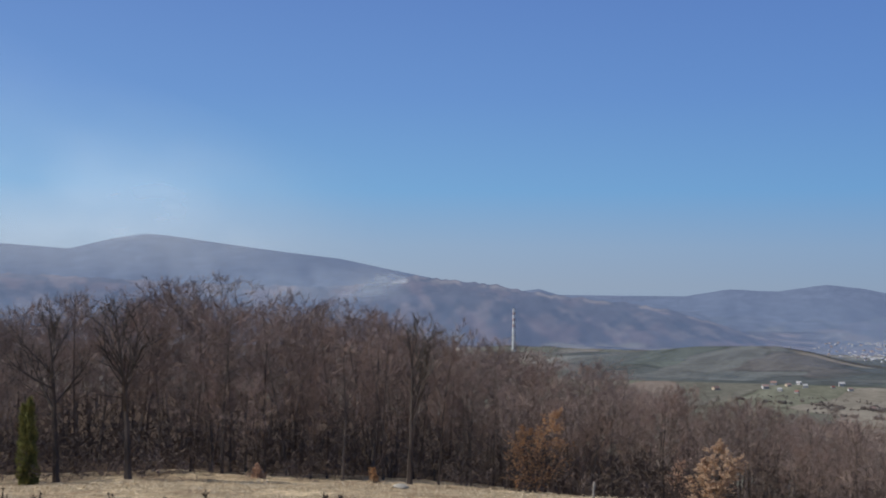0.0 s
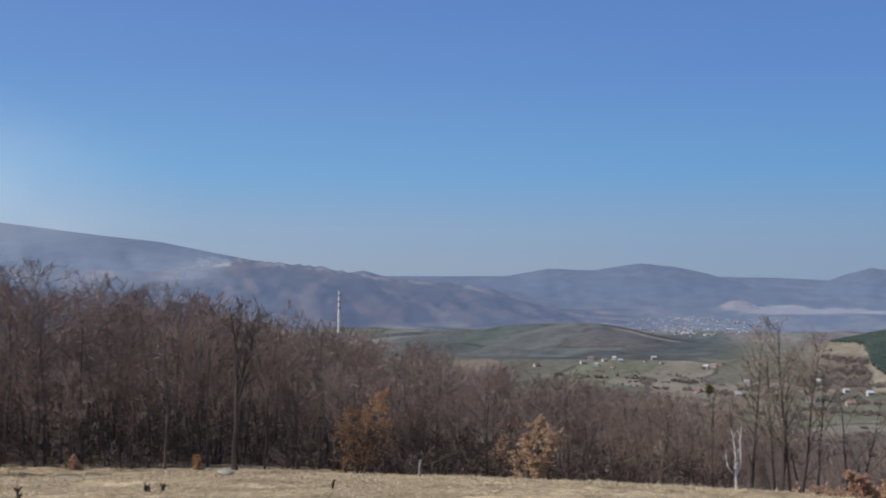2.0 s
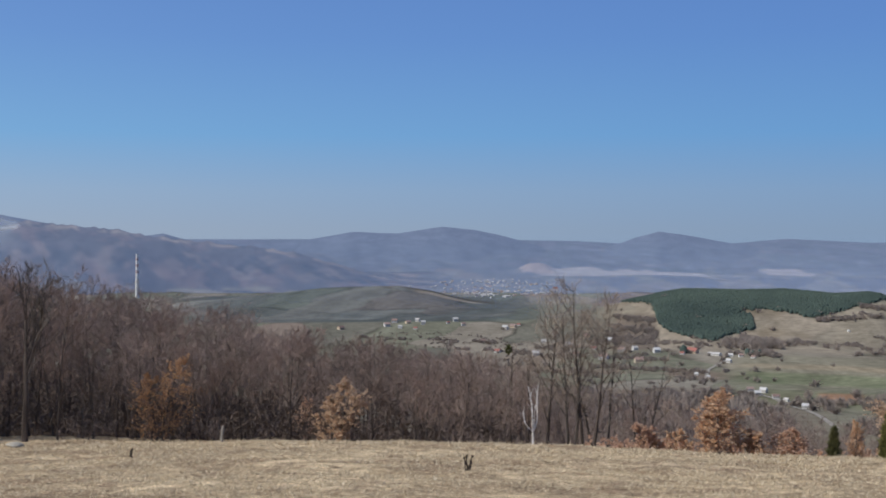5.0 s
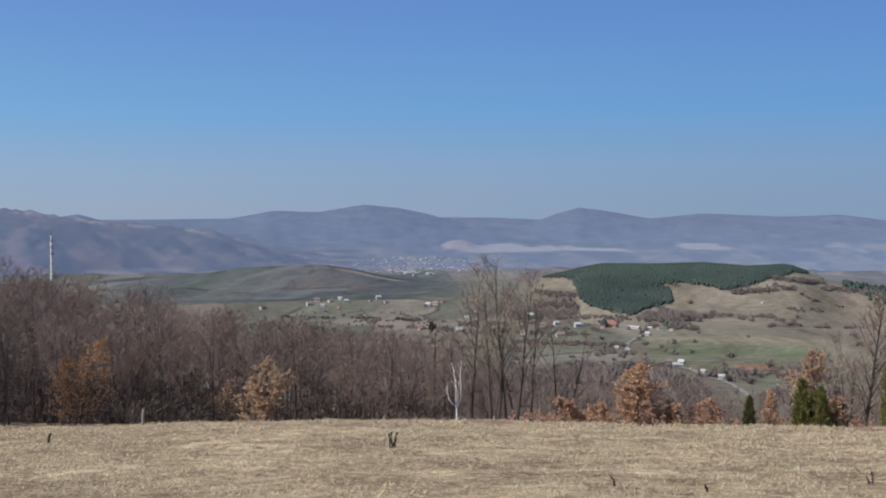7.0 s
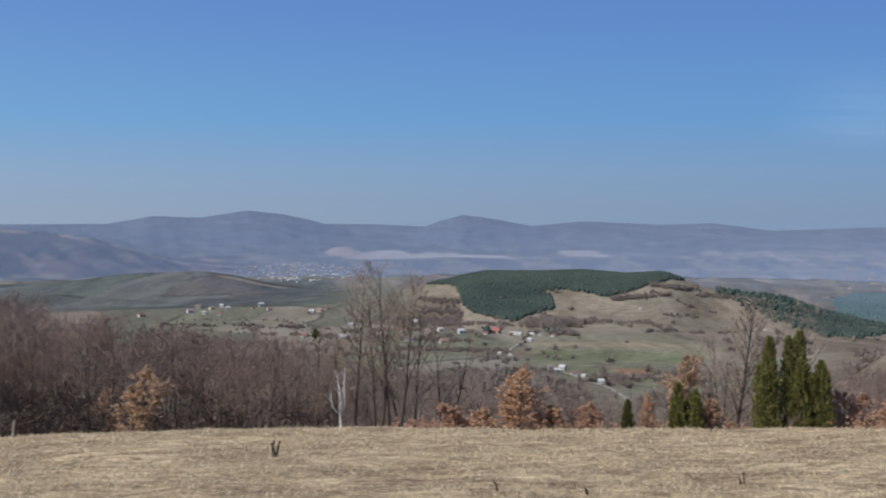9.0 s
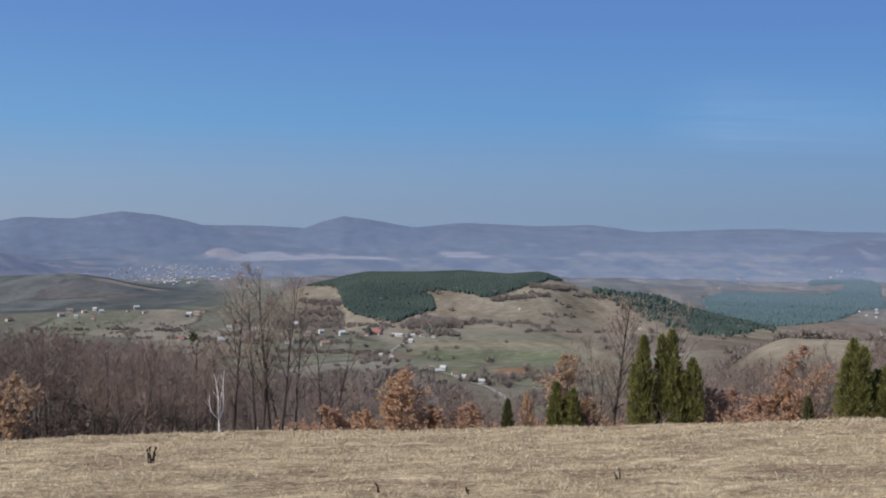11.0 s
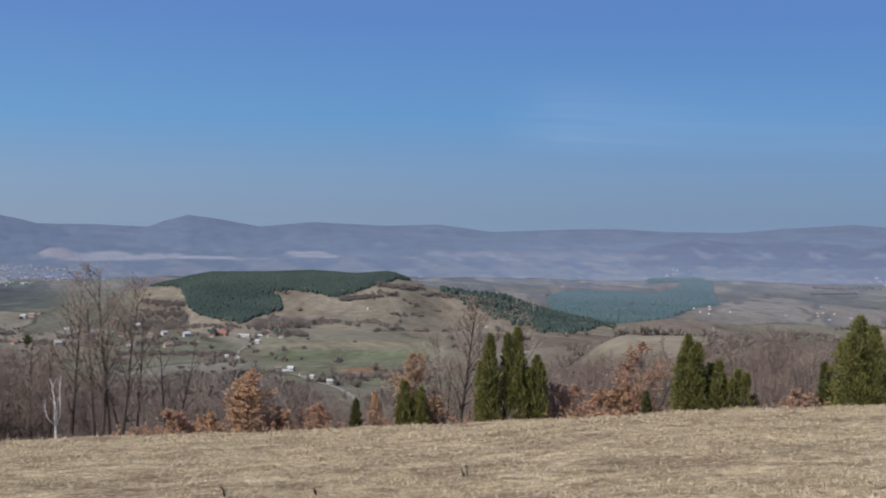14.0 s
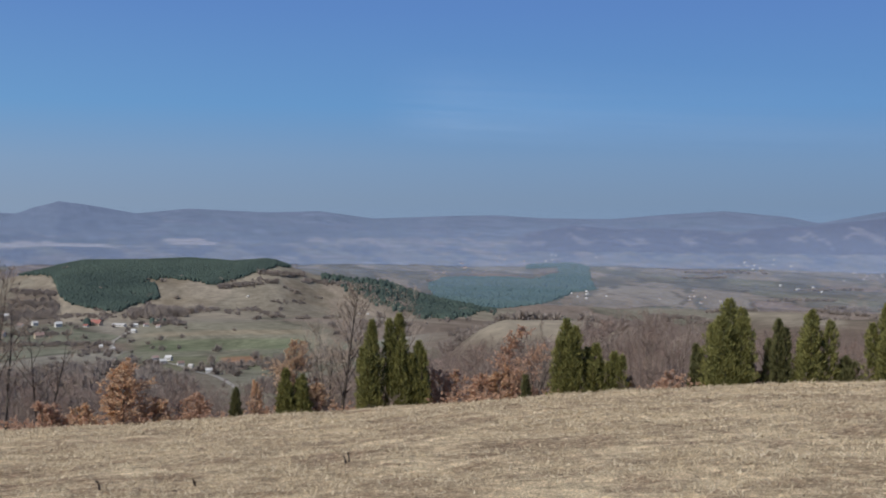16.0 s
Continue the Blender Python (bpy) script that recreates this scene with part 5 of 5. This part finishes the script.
for i, (az, e) in enumerate([(16.8, -4.85), (17.1, -5.15), (17.5, -4.9), (17.9, -5.2), (18.3, -4.95), (16.4, -5.05), (18.0, -4.8), (14.0, -5.2), (19.6, -4.9), (20.0, -4.8), (20.4, -5.0), (22.6, -5.2), (23.0, -5.1), (23.3, -5.0),
                             (24.6, -5.9), (25.2, -5.5), (25.9, -6.1), (26.8, -5.6), (27.2, -6.2), (28.0, -5.8), (28.6, -6.3), (29.3, -6.2), (29.5, -6.8), (26.3, -6.5), (24.2, -6.6), (27.7, -6.7), (30.4, -6.3), (21.4, -5.9), (22.2, -6.4)]):
    put_house((0, 1, 2, 3, 1)[i % 5], az, e, size=rh.uniform(0.4, 0.6), near=700)
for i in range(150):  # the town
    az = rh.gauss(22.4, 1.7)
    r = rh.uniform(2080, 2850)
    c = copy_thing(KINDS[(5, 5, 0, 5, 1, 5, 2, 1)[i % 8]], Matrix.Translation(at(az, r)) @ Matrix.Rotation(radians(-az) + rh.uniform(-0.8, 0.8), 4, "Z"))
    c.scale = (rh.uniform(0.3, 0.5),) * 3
for i in range(70):  # villages under the eastern mountains
    a0, e0 = [(63.4, -5.0), (65.6, -3.2), (50.8, -3.55), (56.0, -2.95), (71.0, -3.6), (67.8, -4.3), (53.6, -3.12), (57.0, -4.75)][i % 8]
    az, e = rh.gauss(a0, 0.7), rh.gauss(e0, 0.14)
    c = put_house((0, 1, 2, 1)[i % 4], az, e, size=rh.uniform(0.22, 0.36), near=1200, far=3400)
for k, ob in enumerate(KINDS):
    ob.matrix_basis = Matrix.Translation(at(21 + 0.7 * k, 2240 + 30 * k)) @ Matrix.Rotation(radians(-20), 4, "Z") @ Matrix.Scale(0.55, 4)

# ---- the tall chimney ----
r, az = 2150, 3.72
foot = at(az, r)
top = EYE + r * math.tan(radians(-1.26))
stack_h = top - foot.z
ob = thing("industrial_chimney", Matrix.Translation(foot), "tall white concrete chimney with faded red bands", "chimney")
nb = 14
for k in range(nb):
    z0, z1 = stack_h * k / nb, stack_h * (k + 1) / nb
    band = Shape()
    ra, rb2 = 3.9 - 1.6 * k / nb, 3.9 - 1.6 * (k + 1) / nb
    band.tube([Vector((0, 0, z0 - (3 if k == 0 else 0))), Vector((0, 0, z1))], [ra, rb2], 20, True)
    part("band", band.mesh("band", STACKRED if k >= 7 and k % 2 == 0 else STACKWHITE), ob)
rim = Shape()
rim.tube([Vector((0, 0, stack_h - 1)), Vector((0, 0, stack_h - 0.8)), Vector((0, 0, stack_h + 0.4))], [2.3, 2.7, 2.7], 20, True)
part("rim", rim.mesh("rim", STACKWHITE), ob)


# ---- smoke from a hillside fire ----
def scatter(nt, al, tint):
    """Thin lit air: sees through, and sends sunlight on by its share al."""
    tr = nt.nodes.new("ShaderNodeBsdfTransparent")
    tl = nt.nodes.new("ShaderNodeBsdfTranslucent")
    tl.inputs[0].default_value = (*tint, 1)
    to_sun = nt.nodes.new("ShaderNodeCombineXYZ")
    for i_, v_ in enumerate((math.sin(radians(SUN_AZ)) * 0.74, math.cos(radians(SUN_AZ)) * 0.74, 0.67)):
        to_sun.inputs[i_].default_value = v_
    away = nt.nodes.new("ShaderNodeVectorMath")
    away.operation = "SCALE"
    away.inputs["Scale"].default_value = -1.0
    nt.links.new(to_sun.outputs[0], away.inputs[0])
    nt.links.new(away.outputs[0], tl.inputs["Normal"])
    df = nt.nodes.new("ShaderNodeBsdfDiffuse")
    df.inputs[0].default_value = (*tint, 1)
    nt.links.new(to_sun.outputs[0], df.inputs["Normal"])
    both = nt.nodes.new("ShaderNodeAddShader")
    nt.links.new(df.outputs[0], both.inputs[0])
    nt.links.new(tl.outputs[0], both.inputs[1])
    mx = nt.nodes.new("ShaderNodeMixShader")
    nt.links.new(al, mx.inputs[0])
    nt.links.new(tr.outputs[0], mx.inputs[1])
    nt.links.new(both.outputs[0], mx.inputs[2])
    nt.links.new(mx.outputs[0], nt.nodes["Material Output"].inputs[0])


def smoke(name, az0, az1, e_low, e_high, r, density, label, scale, streak=(3, 1, 1), category="smoke", root=0.12, tint=(0.52, 0.60, 0.70)):
    """A drifting sheet of smoke that curves with the wind."""
    me_v, me_f = [], []
    n, k = 40, 24
    for j in range(k + 1):
        for i in range(n + 1):
            s, t = i / n, j / k
            az = az0 + (az1 - az0) * s
            lo, hi = e_low[0] + (e_low[1] - e_low[0]) * s, e_high[0] + (e_high[1] - e_high[0]) * s
            rr = r
            e = lo + (hi - lo) * t
            me_v.append((rr * math.sin(radians(az)), rr * math.cos(radians(az)), EYE + rr * math.tan(radians(e))))
    for j in range(k):
        for i in range(n):
            a = j * (n + 1) + i
            me_f.append((a, a + 1, a + n + 2, a + n + 1))
    m = bpy.data.materials.new(name)
    m.use_nodes = True
    nt = m.node_tree
    nt.nodes.remove(nt.nodes["Principled BSDF"])
    uv = nt.nodes.new("ShaderNodeUVMap")
    sep = nt.nodes.new("ShaderNodeSeparateXYZ")
    nt.links.new(uv.outputs[0], sep.inputs[0])
    fx = ramp(nt, sep.outputs[0], [(0.0, (0, 0, 0)), (root, (1, 1, 1)), (max(0.35, root + 0.25), (0.55, 0.55, 0.55)), (1.0, (0, 0, 0))])
    fy = ramp(nt, sep.outputs[1], [(0.0, (0, 0, 0)), (0.25, (1, 1, 1)), (0.5, (0.7, 0.7, 0.7)), (1.0, (0, 0, 0))])
    nz = ramp(nt, noise_at(nt, scale, 4, 0.55, streak, coord="UV"), [(0.3, (0.2, 0.2, 0.2)), (0.6, (1, 1, 1))])
    al = mixed(nt, 1.0, mixed(nt, 1.0, fx, fy, "MULTIPLY"), nz, "MULTIPLY")
    al = mixed(nt, 1.0, al, (density,) * 3, "MULTIPLY")
    scatter(nt, al, tint)
    me = mesh_from(name, me_v, me_f, m)
    layer = me.uv_layers.new(name="UVMap")
    for lp in me.loops:
        i, j = lp.vertex_index % (n + 1), lp.vertex_index // (n + 1)
        layer.data[lp.index].uv = (i / n, j / k)
    for p in me.polygons:
        p.use_smooth = True
    ob = tagged(new(name, me), label, category, kind="stuff")
    ob.visible_shadow = False


smoke("smoke", -1.6, -15, (-0.9, -1.6), (0.6, 2.6), 2500, 0.42, "bluish smoke drifting off a hillside fire", 2.2)
smoke("smoke", -1.75, -5.2, (0.0, -0.6), (0.42, 1.7), 2480, 0.78, "white smoke puff at the foot of a hillside fire", 3.4, (1.4, 1, 1), root=0.08, tint=(0.62, 0.665, 0.71))
smoke("smoke_haze", -3, -34, (0.2, -1.0), (6.0, 16.0), 2450, 0.35, "thin pale smoke haze rising from the fire", 1.6, (1.5, 1, 1), root=0.33, tint=(0.56, 0.61, 0.66))
smoke("cirrus", 46, 80, (3.0, 2.0), (8.0, 6.0), 4700, 0.10, "faint streaks of high cirrus in the blue sky", 2.0, (1.0, 7.0, 1), "cloud")


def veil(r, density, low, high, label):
    """Hazy valley air imitated by one upright tinted sheet, thinning upwards."""
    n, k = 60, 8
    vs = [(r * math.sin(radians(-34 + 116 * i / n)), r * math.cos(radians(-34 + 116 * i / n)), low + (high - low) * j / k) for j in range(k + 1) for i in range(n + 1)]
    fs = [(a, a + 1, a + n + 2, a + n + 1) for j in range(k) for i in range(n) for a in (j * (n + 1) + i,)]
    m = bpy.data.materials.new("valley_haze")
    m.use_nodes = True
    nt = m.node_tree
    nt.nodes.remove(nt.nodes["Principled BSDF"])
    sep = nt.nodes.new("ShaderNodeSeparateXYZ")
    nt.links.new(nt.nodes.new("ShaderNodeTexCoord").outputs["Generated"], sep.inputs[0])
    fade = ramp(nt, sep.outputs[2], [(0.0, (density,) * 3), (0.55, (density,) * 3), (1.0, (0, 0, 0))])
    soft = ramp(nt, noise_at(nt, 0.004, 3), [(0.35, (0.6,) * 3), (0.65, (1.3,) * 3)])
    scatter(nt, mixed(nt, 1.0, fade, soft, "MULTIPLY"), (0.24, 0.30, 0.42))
    tagged(new("valley_haze", mesh_from("valley_haze", vs, fs, m)), label, "haze", kind="stuff")


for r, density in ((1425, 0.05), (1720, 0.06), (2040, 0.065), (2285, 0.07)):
    veil(r, density, -165, -10, "see-through blue sheet added to imitate haze over the valley")


# ---- the pale lane through the hamlet ----
def lane(points, width, label):
    vs, fs = [], []
    n = 40
    for i in range(n + 1):
        t = i / n
        az = float(np.interp(t, np.linspace(0, 1, len(points)), [q[0] for q in points]))
        r = float(np.interp(t, np.linspace(0, 1, len(points)), [q[1] for q in points]))
        az2 = float(np.interp(t + 0.01, np.linspace(0, 1, len(points)), [q[0] for q in points])) + (0 if t < 1 else 0.01)
        r2 = float(np.interp(t + 0.01, np.linspace(0, 1, len(points)), [q[1] for q in points]))
        p, q = at(az, r), at(az2, r2)
        d = q - p
        side = Vector((-d.y, d.x, 0))
        side = side.normalized() * width / 2 if side.length > 1e-6 else Vector((width / 2, 0, 0))
        for s_ in (-1, 1):
            w = p + side * s_
            a, rr = math.degrees(math.atan2(w.x, w.y)), math.hypot(w.x, w.y)
            vs.append(Vector((w.x, w.y, float(height(a, rr)) + 0.35)))
    for i in range(n):
        fs.append((2 * i, 2 * i + 1, 2 * i + 3, 2 * i + 2))
    tagged(new("road", mesh_from("road", vs, fs, LANE)), label, "road", kind="structure")


LANE = varied("gravel_lane", (0.30, 0.28, 0.25), (0.24, 0.225, 0.20), 0.2, rand=0.0)
lane([(34.6, meets(34.6, -8.1, 300)), (36.3, meets(36.3, -8.45, 300)), (37.8, meets(37.8, -8.95, 250)), (39.3, meets(39.3, -9.8, 200))], 2.4, "pale gravel lane past a hamlet")
lane([(32.8, meets(32.8, -7.7, 300)), (33.0, meets(33.0, -7.1, 300)), (33.9, meets(33.9, -6.6, 300))], 2.2, "pale gravel lane climbing to a farm")
